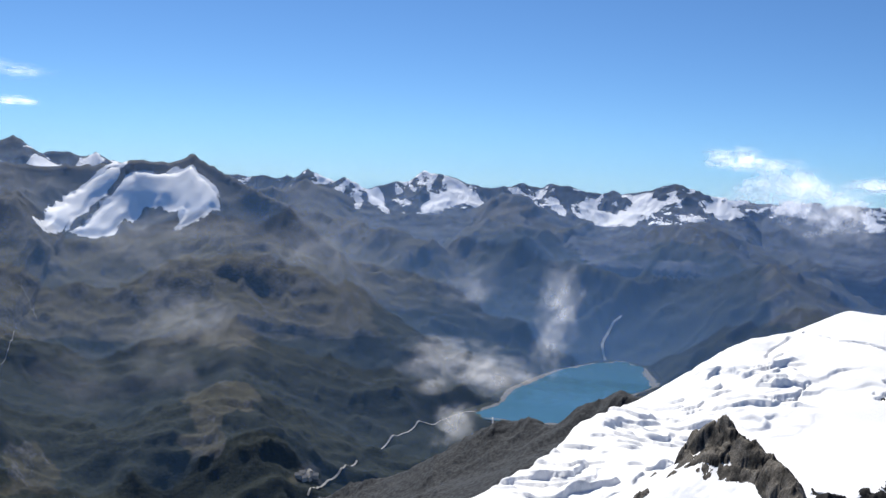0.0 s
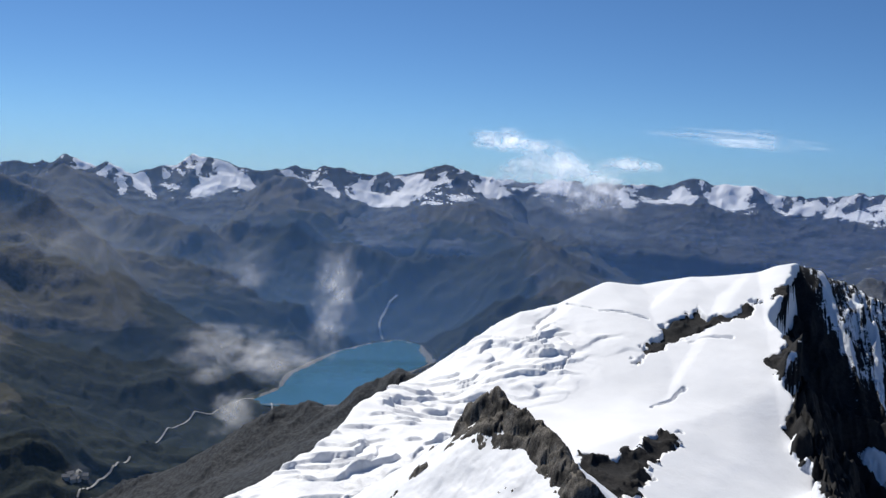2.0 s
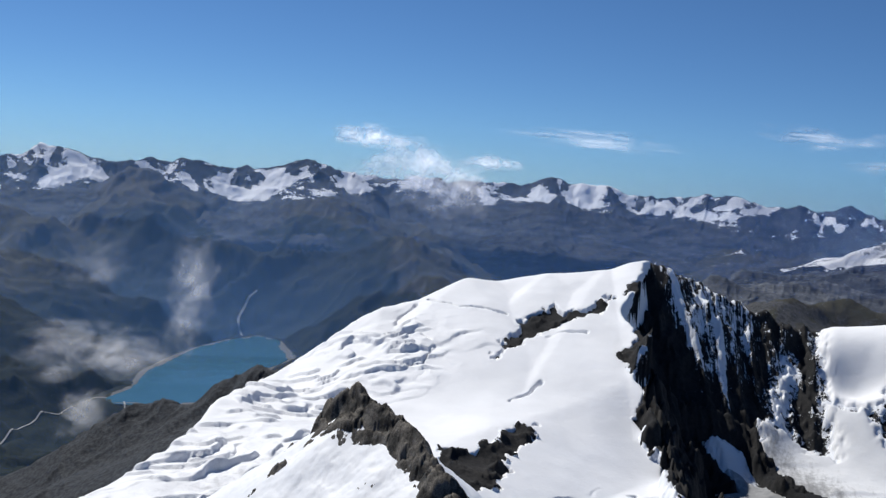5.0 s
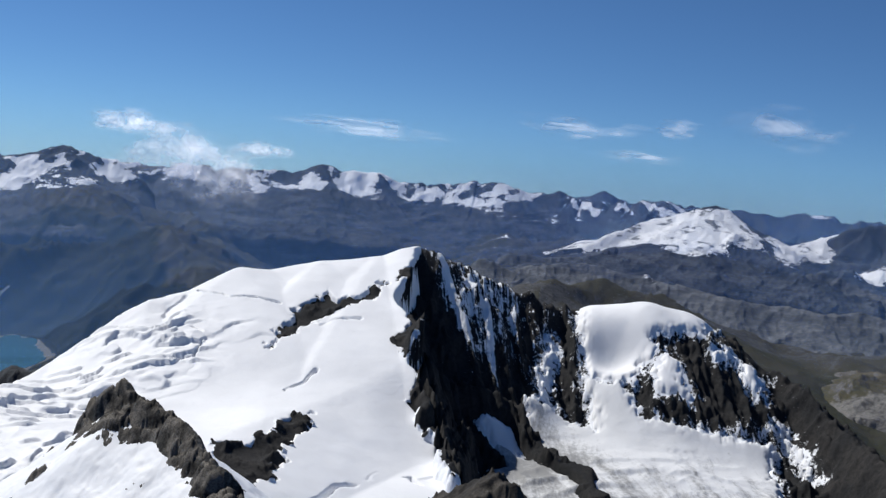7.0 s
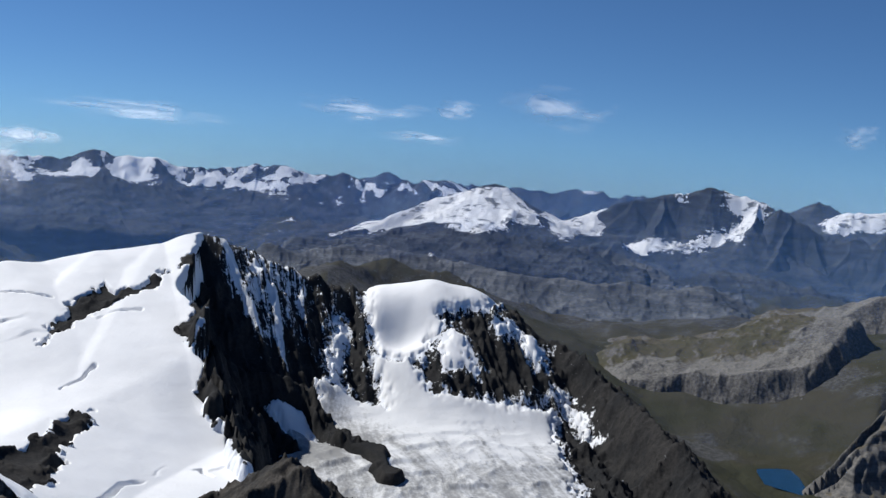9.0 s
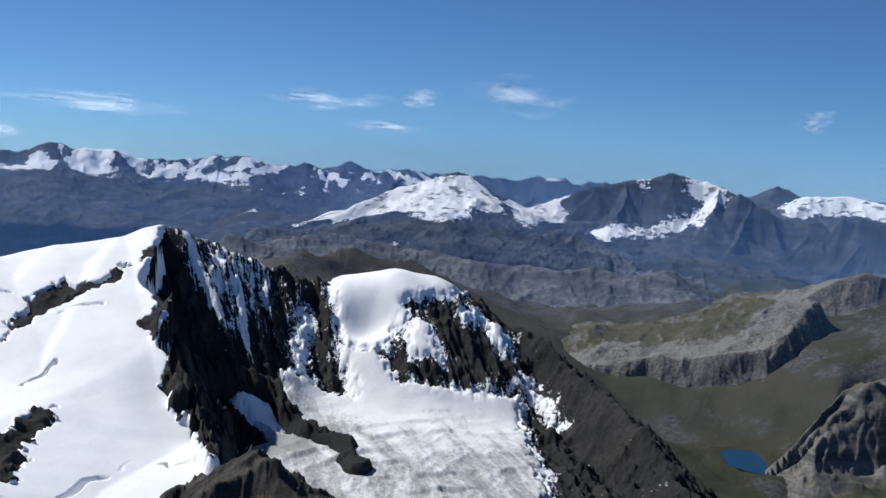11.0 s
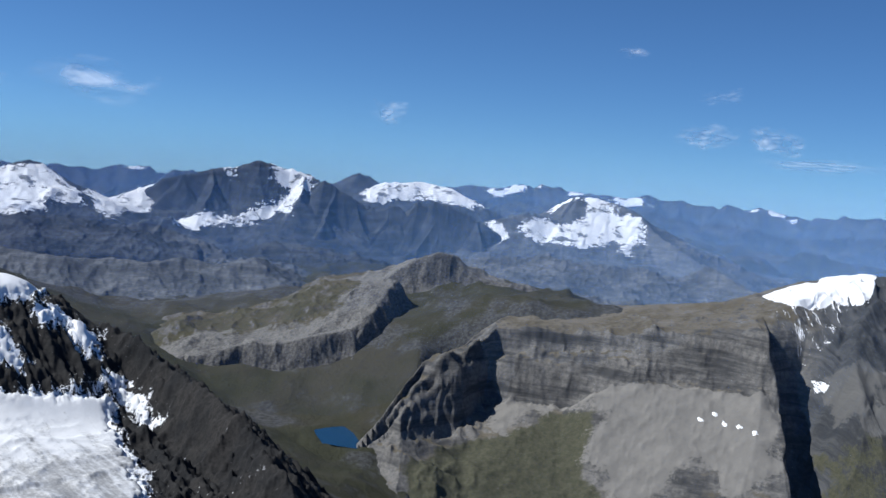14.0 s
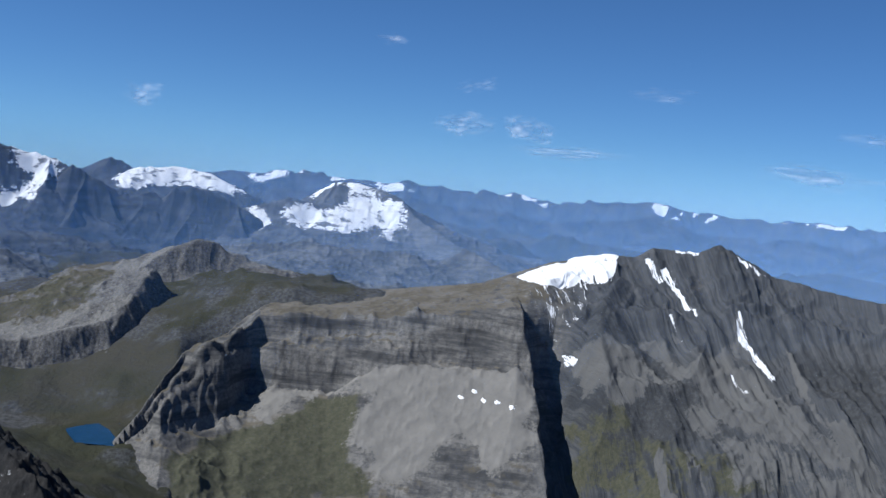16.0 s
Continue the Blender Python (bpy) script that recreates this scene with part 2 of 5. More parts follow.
# ---- materials ----
class Mat:
    """A node material in the making."""

    def __init__(self, name, rough=0.9):
        self.mat = bpy.data.materials.new(name)
        self.mat.use_nodes = True
        self.t = self.mat.node_tree
        self.bsdf = self.t.nodes["Principled BSDF"]
        self.bsdf.inputs["Roughness"].default_value = rough
        self.bsdf.inputs["Specular IOR Level"].default_value = 0.15

    def put(self, socket, v):
        if isinstance(v, bpy.types.NodeSocket):
            self.t.links.new(v, socket)
        elif isinstance(v, tuple) and len(v) == 3 and socket.type == "RGBA":
            socket.default_value = (*v, 1)
        else:
            socket.default_value = v

    def placed(self, across, down, squeeze):
        """Places by two marks of the mesh: the way along a ridge and the way down from it."""
        n = self.t.nodes.new("ShaderNodeCombineXYZ")
        self.put(n.inputs[0], self.mark(across))
        self.put(n.inputs[1], self.math("MULTIPLY", self.mark(down), squeeze))
        return n.outputs[0]

    def noise(self, size, detail=6, rough=0.6, stretch=None, warp=0.0, co=None):
        """Noise whose forms are size metres across."""
        co = co or self.t.nodes.new("ShaderNodeNewGeometry").outputs["Position"]
        if stretch:
            m = self.t.nodes.new("ShaderNodeMapping")
            m.vector_type = "TEXTURE"
            m.inputs["Rotation"].default_value = (0, 0, radians(stretch[3]) if len(stretch) > 3 else 0)
            m.inputs["Scale"].default_value = tuple(1 / q for q in stretch[:3])
            self.t.links.new(co, m.inputs["Vector"])
            co = m.outputs[0]
        n = self.t.nodes.new("ShaderNodeTexNoise")
        self.put(n.inputs["Vector"], co)
        self.put(n.inputs["Scale"], 1.0 / size)
        self.put(n.inputs["Detail"], float(detail))
        self.put(n.inputs["Roughness"], rough)
        self.put(n.inputs["Distortion"], warp)
        return n.outputs["Fac"]

    def mark(self, name):
        n = self.t.nodes.new("ShaderNodeAttribute")
        n.attribute_name = name
        return n.outputs["Fac"]

    def steep(self):
        """1 on the level, 0 on a wall."""
        n = self.t.nodes.new("ShaderNodeNewGeometry")
        s = self.t.nodes.new("ShaderNodeSeparateXYZ")
        self.t.links.new(n.outputs["Normal"], s.inputs[0])
        return s.outputs["Z"]

    def math(self, op, a, b=0.0, c=0.0):
        n = self.t.nodes.new("ShaderNodeMath")
        n.operation = op
        for s, v in zip(n.inputs, (a, b, c)):
            self.put(s, v)
        return n.outputs[0]

    def ramp(self, v, lo, hi, a=0.0, b=1.0):
        n = self.t.nodes.new("ShaderNodeMapRange")
        n.interpolation_type = "SMOOTHSTEP"
        for s, q in zip(n.inputs, (v, lo, hi, a, b)):
            self.put(s, q)
        return n.outputs[0]

    def mix(self, f, a, b):
        n = self.t.nodes.new("ShaderNodeMix")
        n.data_type = "RGBA"
        self.put(n.inputs["Factor"], f)
        self.put(n.inputs[6], a)
        self.put(n.inputs[7], b)
        return n.outputs[2]

    def bump(self, v, height, dist=1.0):
        n = self.t.nodes.new("ShaderNodeBump")
        n.inputs["Strength"].default_value = height
        n.inputs["Distance"].default_value = dist
        self.put(n.inputs["Height"], v)
        old = self.bsdf.inputs["Normal"]
        if old.is_linked:
            self.t.links.new(old.links[0].from_socket, n.inputs["Normal"])
        self.t.links.new(n.outputs[0], old)

    def done(self, colour, rough=None):
        self.put(self.bsdf.inputs["Base Color"], colour)
        if rough is not None:
            self.put(self.bsdf.inputs["Roughness"], rough)
        return self.mat


def rock_material(name, dark, pale, size, snowy=False):
    m = Mat(name)
    n = m.noise(size, 9, 0.65)
    f = m.noise(size / 12, 6, 0.7)
    col = m.mix(m.ramp(n, 0.35, 0.65), dark, pale)
    col = m.mix(m.math("MULTIPLY", m.ramp(f, 0.6, 0.35), 0.6), col, tuple(c * 0.6 for c in dark))
    m.bump(f, 0.8, size / 50)
    m.bump(n, 0.6, size / 16)
    if snowy == "fluted":
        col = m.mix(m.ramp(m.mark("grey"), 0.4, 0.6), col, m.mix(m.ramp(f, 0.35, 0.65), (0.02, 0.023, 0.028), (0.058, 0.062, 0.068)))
        # snow in the flutes that run down the wall, broken by ledges, and as specks on the ribs
        flutes, ledges = m.noise(3.6, 7, 0.68, co=m.placed("way", "down", 0.13)), m.noise(5, 7, 0.75)
        wide = m.noise(13, 5, 0.6, co=m.placed("way", "down", 0.2))
        hold = m.math("ADD", m.math("MULTIPLY", m.math("SUBTRACT", flutes, 0.5), 1.7), m.math("MULTIPLY", m.math("SUBTRACT", wide, 0.5), 1.2))
        s = m.math("ADD", m.mark("snow"), m.math("MULTIPLY", hold, m.mark("streak")))
        s = m.math("ADD", s, m.math("MULTIPLY", m.math("SUBTRACT", ledges, 0.5), 1.35))
        m.bump(flutes, 0.7, 1.2)
        col = m.mix(m.ramp(s, 0.46, 0.56), col, (0.82, 0.84, 0.88))
    elif snowy:
        s = m.math("ADD", m.mark("snow"), m.math("MULTIPLY", m.math("SUBTRACT", m.noise(size / 7, 9, 0.72), 0.5), 1.1))
        beds = m.noise(size / 4, 6, 0.6, (0.25, 0.25, 2.2))
        s = m.math("ADD", s, m.math("MULTIPLY", m.math("SUBTRACT", beds, 0.5), 0.6))
        col = m.mix(m.ramp(beds, 0.35, 0.6, 0.5, 0.0), col, tuple(0.5 * c for c in dark))
        col = m.mix(m.ramp(s, 0.46, 0.56), col, (0.82, 0.84, 0.88))
    return m.done(col)


def snow_material(name, tone=(0.88, 0.885, 0.9), size=40.0, dirt=0.0, flow=None, stones=(0.3, 0.3, 0.3), edge=(0.5, 0.72), soiled=False):
    """Snow or ice; soiled: stones and grit lie where the mesh marks dirt."""
    m = Mat(name, 0.6)
    n = m.noise(size, 8, 0.6)
    col = m.mix(m.ramp(n, 0.3, 0.7), tuple(c * 0.93 for c in tone), tone)
    if soiled:
        g = m.noise(size * 0.5, 9, 0.72, co=m.placed("way", "down", 0.16))
        fine = m.noise(size * 0.12, 6, 0.7)
        amount = m.math("ADD", m.mark("dirt"), m.math("ADD", m.math("MULTIPLY", m.math("SUBTRACT", g, 0.5), 1.5), m.math("MULTIPLY", m.math("SUBTRACT", fine, 0.5), 0.7)))
        col = m.mix(m.math("MULTIPLY", m.ramp(amount, 0.35, 0.85), dirt), col, stones)
        m.bump(fine, 0.6, 0.5)
    elif dirt:
        g = m.noise(size * 0.6, 8, 0.7, flow)
        m.bump(g, 0.7, size / 12)
        col = m.mix(m.math("MULTIPLY", m.ramp(g, *edge), dirt), col, stones)
    m.bump(n, 0.5, size / 25)
    return m.done(col)


def land_material(name, grass, earth, stone, size=60.0):
    """Alpine ground: turf and bare earth, stone where it is steep, wood and scree where they are marked, snow where it lies."""
    m = Mat(name, 0.95)
    big, mid, fine = m.noise(size * 5, 6, 0.6), m.noise(size, 8, 0.65), m.noise(size / 8, 6, 0.7)
    col = m.mix(m.ramp(m.math("ADD", big, m.math("MULTIPLY", mid, 0.6)), 0.65, 0.95), grass, earth)
    col = m.mix(m.ramp(mid, 0.55, 0.72), col, tuple(0.6 * c for c in earth))
    bare = m.math("ADD", m.math("SUBTRACT", 1.0, m.steep()), m.math("MULTIPLY", m.math("SUBTRACT", mid, 0.5), 0.7))
    bare = m.math("ADD", bare, m.math("MULTIPLY", m.mark("rock"), 0.35))
    col = m.mix(m.ramp(bare, 0.1, 0.26), col, m.mix(m.ramp(fine, 0.35, 0.65), tuple(0.45 * c for c in stone), stone))
    rough = m.math("MULTIPLY", m.math("SUBTRACT", mid, 0.5), 0.9)
    col = m.mix(m.ramp(m.math("ADD", m.mark("scree"), rough), 0.4, 0.6), col, m.mix(m.ramp(fine, 0.3, 0.7), (0.12, 0.118, 0.114), (0.2, 0.192, 0.18)))
    wood = m.math("ADD", m.mark("wood"), rough)
    col = m.mix(m.ramp(wood, 0.42, 0.56), col, m.mix(m.ramp(fine, 0.4, 0.6), (0.008, 0.013, 0.012), (0.018, 0.024, 0.018)))
    col = m.mix(m.ramp(m.math("ADD", m.mark("snow"), m.math("MULTIPLY", rough, 1.3)), 0.45, 0.58), col, (0.82, 0.84, 0.88))
    m.bump(fine, 0.6, size / 40)
    m.bump(mid, 0.8, size / 7)
    return m.done(col)


def limestone_material():
    """Grey bedded rock with pale screes, turf and snow."""
    m = Mat("bedded limestone", 0.92)
    beds = m.noise(30, 6, 0.65, (0.2, 0.2, 2.0))
    mid, fine = m.noise(60, 8, 0.65), m.noise(7, 7, 0.7)
    col = m.mix(m.ramp(beds, 0.35, 0.62), (0.055, 0.055, 0.056), (0.18, 0.172, 0.162))
    col = m.mix(m.ramp(fine, 0.3, 0.6, 0.35, 1.0), (0.05, 0.051, 0.054), col)
    cracks = m.noise(22, 7, 0.7, (1.6, 1.6, 0.22))
    col = m.mix(m.ramp(cracks, 0.52, 0.35, 0.0, 0.4), col, (0.045, 0.046, 0.05))
    m.bump(cracks, 0.5, 1.5)
    level = m.math("ADD", m.steep(), m.math("MULTIPLY", m.math("SUBTRACT", mid, 0.5), 0.5))
    col = m.mix(m.ramp(level, 0.86, 0.98), col, m.mix(m.ramp(mid, 0.4, 0.62), (0.15, 0.134, 0.11), (0.096, 0.084, 0.062)))
    # rock ribs and rubble chutes on the great face, haze's dim blue in their colour
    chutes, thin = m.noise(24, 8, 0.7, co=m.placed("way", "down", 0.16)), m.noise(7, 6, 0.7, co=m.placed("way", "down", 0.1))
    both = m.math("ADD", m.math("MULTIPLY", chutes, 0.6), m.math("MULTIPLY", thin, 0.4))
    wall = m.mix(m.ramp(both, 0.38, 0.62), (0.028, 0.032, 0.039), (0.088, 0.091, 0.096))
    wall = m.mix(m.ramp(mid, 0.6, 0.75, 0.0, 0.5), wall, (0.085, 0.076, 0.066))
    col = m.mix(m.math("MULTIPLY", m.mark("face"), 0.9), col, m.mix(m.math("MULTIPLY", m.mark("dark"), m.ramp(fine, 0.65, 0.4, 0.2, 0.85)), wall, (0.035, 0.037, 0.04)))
    m.bump(m.math("MULTIPLY", both, m.mark("face")), 0.9, 6.0)
    rough = m.math("MULTIPLY", m.math("SUBTRACT", mid, 0.5), 1.9)
    rough = m.math("ADD", rough, m.math("MULTIPLY", m.math("MULTIPLY", m.math("SUBTRACT", chutes, 0.5), m.mark("face")), 1.2))
    rough = m.math("ADD", rough, m.math("MULTIPLY", m.math("SUBTRACT", fine, 0.5), 0.5))
    col = m.mix(m.ramp(m.math("ADD", m.mark("turf"), rough), 0.4, 0.65), col, m.mix(m.ramp(fine, 0.35, 0.65), (0.055, 0.057, 0.037), (0.08, 0.078, 0.054)))
    # on the face the scree colour carries the same hazy blue
    col = m.mix(m.ramp(m.math("ADD", m.mark("scree"), rough), 0.4, 0.6), col, m.mix(m.math("MULTIPLY", m.mark("face"), 0.75), m.mix(m.ramp(m.noise(30, 6, 0.6), 0.3, 0.7), (0.17, 0.163, 0.152), (0.21, 0.2, 0.185)), m.mix(m.ramp(chutes, 0.35, 0.65), (0.058, 0.061, 0.066), (0.098, 0.099, 0.1))))
    flecks = m.math("ADD", m.mark("snow"), m.math("MULTIPLY", m.math("SUBTRACT", m.noise(9, 8, 0.72, co=m.placed("way", "down", 0.35)), 0.5), 1.5))
    col = m.mix(m.ramp(flecks, 0.47, 0.56), col, (0.84, 0.85, 0.88))
    m.bump(fine, 0.5, 0.35)
    m.bump(beds, 0.7, 2.0)
    m.bump(mid, 0.4, 3)
    return m.done(col)


LIMESTONE = limestone_material()
SNOW = snow_material("firn snow")
ICE = snow_material("streaked glacier ice", (0.74, 0.75, 0.77), 34, 0.85, None, (0.2, 0.2, 0.2), soiled=True)
FIRN = snow_material("soiled glacier firn", (0.88, 0.885, 0.9), 40, 0.7, None, (0.3, 0.3, 0.31), soiled=True)
FAR_SNOW = snow_material("far snow", (0.88, 0.89, 0.91), 120)
BROKEN_ICE = snow_material("glacier with rock islands", (0.84, 0.85, 0.87), 90, 0.9, (1.0, 1.0, 1.8), (0.09, 0.1, 0.115), (0.53, 0.6))
DARK_ROCK = rock_material("dark schist", (0.018, 0.019, 0.021), (0.036, 0.034, 0.033), 40, "fluted")
NEAR_ROCK = rock_material("weathered brown schist", (0.022, 0.021, 0.02), (0.2, 0.182, 0.16), 2.2)
TOOTH_ROCK = rock_material("crumbling brown schist", (0.024, 0.023, 0.022), (0.085, 0.076, 0.067), 9)
# far mountains: distance haze is put into these base colours as blue
HAZED_PEAK_ROCK = rock_material("far rock tinted with haze blue", (0.029, 0.037, 0.05), (0.09, 0.098, 0.112), 120, True)
HAZED_SCREE = rock_material("scree and rock tinted with haze blue", (0.075, 0.083, 0.095), (0.17, 0.178, 0.19), 120, True)
VALLEY_LAND = land_material("valley land", (0.044, 0.043, 0.028), (0.058, 0.055, 0.042), (0.095, 0.096, 0.096))
# the valley land's colours again, darkened to bring down the floor's brightness
DARKER_TURF = land_material("darkened valley floor turf", (0.036, 0.037, 0.022), (0.05, 0.047, 0.035), (0.085, 0.086, 0.086))
PASTURE = land_material("alpine pasture", (0.064, 0.06, 0.036), (0.1, 0.088, 0.066), (0.15, 0.145, 0.14), 45)

# ---- ground ----
LAKE_LEVEL, POND_LEVEL = EYE - 658, EYE - 458


def flat(level, *rows):
    """Places on a level, by bearing and angle from the summit."""
    out = []
    for b, e in rows:
        r = (level - EYE) / math.tan(radians(e))
        out.append((r * math.sin(radians(b)), r * math.cos(radians(b))))
    return out


lake_shore = flat(LAKE_LEVEL, (2.6, -15.85), (3.98, -15.33), (4.58, -14.46), (5.85, -13.8), (7.44, -13.14), (9.35, -12.66), (10.61, -12.45), (11.59, -12.68), (12.54, -13.46), (11.7, -13.95), (10.43, -14.4), (9.5, -14.9), (8.26, -15.7), (7.64, -16.05), (5.68, -16.2), (4.2, -16.15), (3.2, -16.1))
pond_shore = flat(POND_LEVEL, (64.95, -16.85), (65.9, -16.65), (66.6, -16.6), (67.1, -16.9), (67.6, -17.5), (67.4, -17.7), (66.4, -17.6), (65.5, -17.5))
lake_valley = spots((-70, -21.5, 1800), (-28, -21.0, 1800), (-5, -20.2, 1880), (2, -17.5, 2150), (8, -14.1, 2650), (11.5, -12.7, 2930), (9.8, -10.6, 3300), (8, -8.3, 3700))
pond_valley = spots((130, -25, 1000), (100, -24, 1150), (82, -22.5, 1250), (70, -18.6, 1400), (66.3, -17.2, 1490), (61, -14.2, 1750), (56, -10.3, 2250), (50, -8.6, 2700))
blue_valley = spots((76, -8.2, 2800), (86, -9.0, 2900), (97, -9.5, 3200), (112, -9.5, 3600), (140, -10, 3600))


def ground_height(x, y):
    r, b = np.hypot(x, y), np.degrees(np.arctan2(x, y))
    h = EYE - 355 - 0.01 * (r - 3000) + 40 * fbm(x, y, 900, 5, 3) + 105 * (crags(x, y, 520, 6, 4) - 0.4)
    h = low(h, valley(x, y, lake_valley, 130, 0.42), 60)
    h = low(h, valley(x, y, pond_valley, 70, 0.3), 40)
    h = low(h, valley(x, y, blue_valley, 200, 0.3), 60)
    west_side = smooth(40, 20, b)
    h = h - 75 * smooth(2350, 2600, r) * smooth(3700, 3400, r) * smooth(33, 38, b) * smooth(82, 76, b)
    h = h + west_side * (low(h, np.maximum(EYE - 0.47 * r - 40, EYE - 705), 20) - h)
    h = h - 170 * smooth(70.5, 73, b) * smooth(124, 119, b) * smooth(1900, 1700, r) * smooth(900, 1100, r)
    h = h + (14 + 44 * smooth(1900, 2400, r) * smooth(50, 42, b) + 16 * smooth(1900, 2400, r)) * (crags(x, y, 260, 6, 8, 0.64) - 0.4) + 8 * fbm(x, y, 120, 4, 5)
    for level, shore, slope in ((LAKE_LEVEL, lake_shore, 0.3), (POND_LEVEL, pond_shore, 0.2)):
        s = inside(x, y, shore) + 26 * fbm(x, y, 150, 5, 9, 0.6) * (level == LAKE_LEVEL)
        bank = np.maximum(-s, 0)
        h = np.maximum(h, level + 0.6 - 0.5 * np.maximum(bank - 25, 0) - 3 * smooth(3, 0, bank))
        h = np.where(s > 0, level - 3, low(h, level + 1 + slope * bank + 0.0006 * bank ** 2, 3))
    return h


def wooded(x, y):
    d, _, _, _ = along(x, y, lake_valley[:7])
    b = np.degrees(np.arctan2(x, y))
    return smooth(620, 330, d + 160 * fbm(x, y, 380, 5, 21)) * smooth(22, 15, b)


gx, gy = fan(-180, 180, 0, 250, 4980, 260)
gz = ground_height(gx, gy)
ground = tagged(sheet("ground", gx, gy, gz, DARKER_TURF, rock=0.75 * smooth(-0.15, 0.35, fbm(gx, gy, 260, 6, 12, 0.68)) * smooth(20, 34, np.degrees(np.arctan2(gx, gy))), wood=wooded(gx, gy) * smooth(0, 40, -inside(gx, gy, lake_shore)), scree=smooth(34, 8, np.abs(inside(gx, gy, lake_shore)) + 26 * fbm(gx, gy, 80, 4, 10)), snow=0.3 * smooth(24, 29, np.degrees(np.arctan2(gx, gy))) * smooth(50, 44, np.degrees(np.arctan2(gx, gy))) * smooth(3000, 3500, np.hypot(gx, gy)) + 0.2 * fbm(gx, gy, 200, 4, 13)),
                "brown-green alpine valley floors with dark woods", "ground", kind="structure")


def mountain(label, category="mountain"):
    return tagged(new("hill" if category == "hill" else "mountain", None), label, category)


def massif(label, height, grid, material, marks=None, category="mountain", sink=25.0):
    """A mountain: a rock body that stands in the ground, to which snowfields are added."""
    x, y = fan(*grid)
    z = height(x, y)
    # the rim sinks into the ground
    nr, nb = x.shape
    u, v = np.linspace(0, 1, nb)[None, :], np.linspace(0, 1, nr)[:, None]
    z = z - 160 * (smooth(0.09, 0, np.minimum(u, 1 - u)) + smooth(0.08, 0, np.minimum(v, 1 - v)))
    keep = z > ground_height(x, y) - sink
    whole = mountain(label, category)
    sheet("rock_body", x, y, z, material, keep, whole, **(marks(x, y, z) if marks else {}))
    return whole


def snowfield(whole, name, outlines, height, grid, material, thick=6.0, label="", ragged=6.0, seed=5, holes=9.0, soft=0):
    """Snow or ice that lies on a mountain inside outlines in plan, thickest in the middle."""
    x, y = fan(*grid)
    s = np.full(x.shape, -1e9)
    for o in outlines:
        s = np.maximum(s, inside(x, y, o))
    s = s + ragged * (1.2 * fbm(x, y, ragged * 4, 4, seed))
    s = s - ragged * holes * np.maximum(crags(x, y, ragged * 11, 5, seed + 2) - 0.5, 0)
    z = blur(height(x, y), soft) + np.clip(thick * smooth(-ragged, ragged * 3, s) - 0.25 * thick, -thick, thick) + 0.12 * thick * fbm(x, y, ragged * 5, 3, seed + 1)
    ob = sheet(name, x, y, z, material, s > -ragged, whole)
    return tagged(ob, label)


# ---- far ranges ----
class Range:
    """A crest with its side ridges, crags and hollows."""

    def __init__(self, line, near, far, seed, reach=250.0, plain=0.1, every=150.0, length=330.0, fall=150.0, flank=0.75, rough=1.0):
        self.line, self.near, self.far, self.seed, self.reach, self.plain, self.flank, self.rough = line, near, far, seed, reach, plain, flank, rough
        self.spurs = spur_lines(line, every, length, fall, seed) if every else []

    def height(self, x, y):
        n = self.seed
        wx, wy = x + 22 * fbm(x, y, 130, 4, n + 7), y + 22 * fbm(x, y, 130, 4, n + 8)
        h = cusp(x, y, self.line, self.far, self.near, self.reach, self.plain) + self.rough * 7 * fbm(x, y, 170, 5, n + 4, 0.65)
        for row in self.spurs:
            h = np.maximum(h, cusp(wx, wy, row, self.flank, self.flank, 110, 0.25))
        d, _, _, _ = along(x, y, self.line)
        away = smooth(0, 120, d)
        return h + self.rough * (16 * (crags(x, y, 150, 6, n + 1, 0.6) - 0.5) * (0.35 + away) + 10 * (crags(x, y, 70, 5, n + 5, 0.66) - 0.5) + 4 * (crags(x, y, 24, 3, n + 6) - 0.5))

    def snow(self, level, soft, amount, size=160.0):
        """Snow above a level, where the land is not too steep to hold it."""
        def mark(x, y, z):
            r, b = np.hypot(x, y), np.arctan2(x, y)
            zz = blur(z, 1)
            steep = np.hypot(np.gradient(zz, axis=0) / np.gradient(r, axis=0), np.gradient(zz, axis=1) / (r * np.gradient(b, axis=1)))
            high = smooth(level - soft, level + soft, z + 80 * fbm(x, y, size * 2.2, 4, self.seed + 2))
            d = np.full(x.shape, 1e9)
            for row in self.spurs:
                d = np.minimum(d, along(x, y, row)[0])
            d = np.minimum(d, 2.5 * along(x, y, self.line)[0] + 6)
            lie = 0.42 * smooth(5, 34, d) - 0.4 * smooth(0.75, 1.25, steep) + 1.0 * fbm(x, y, size * 0.75, 6, self.seed + 3, 0.66)
            return dict(snow=high * np.clip(0.14 + amount * lie, 0, 0.95), wood=0 * x, scree=0 * x)
        return mark


west = spots((-30, -2.2, 4300), (-24.0, -1.75, 4300), (-23.4, -1.3, 4300), (-22.3, -2.3, 4300), (-20.7, -2.05, 4300), (-20.1, -2.4, 4300), (-19.3, -2.0, 4300), (-18.6, -2.5, 4300), (-15, -2.7, 4300))
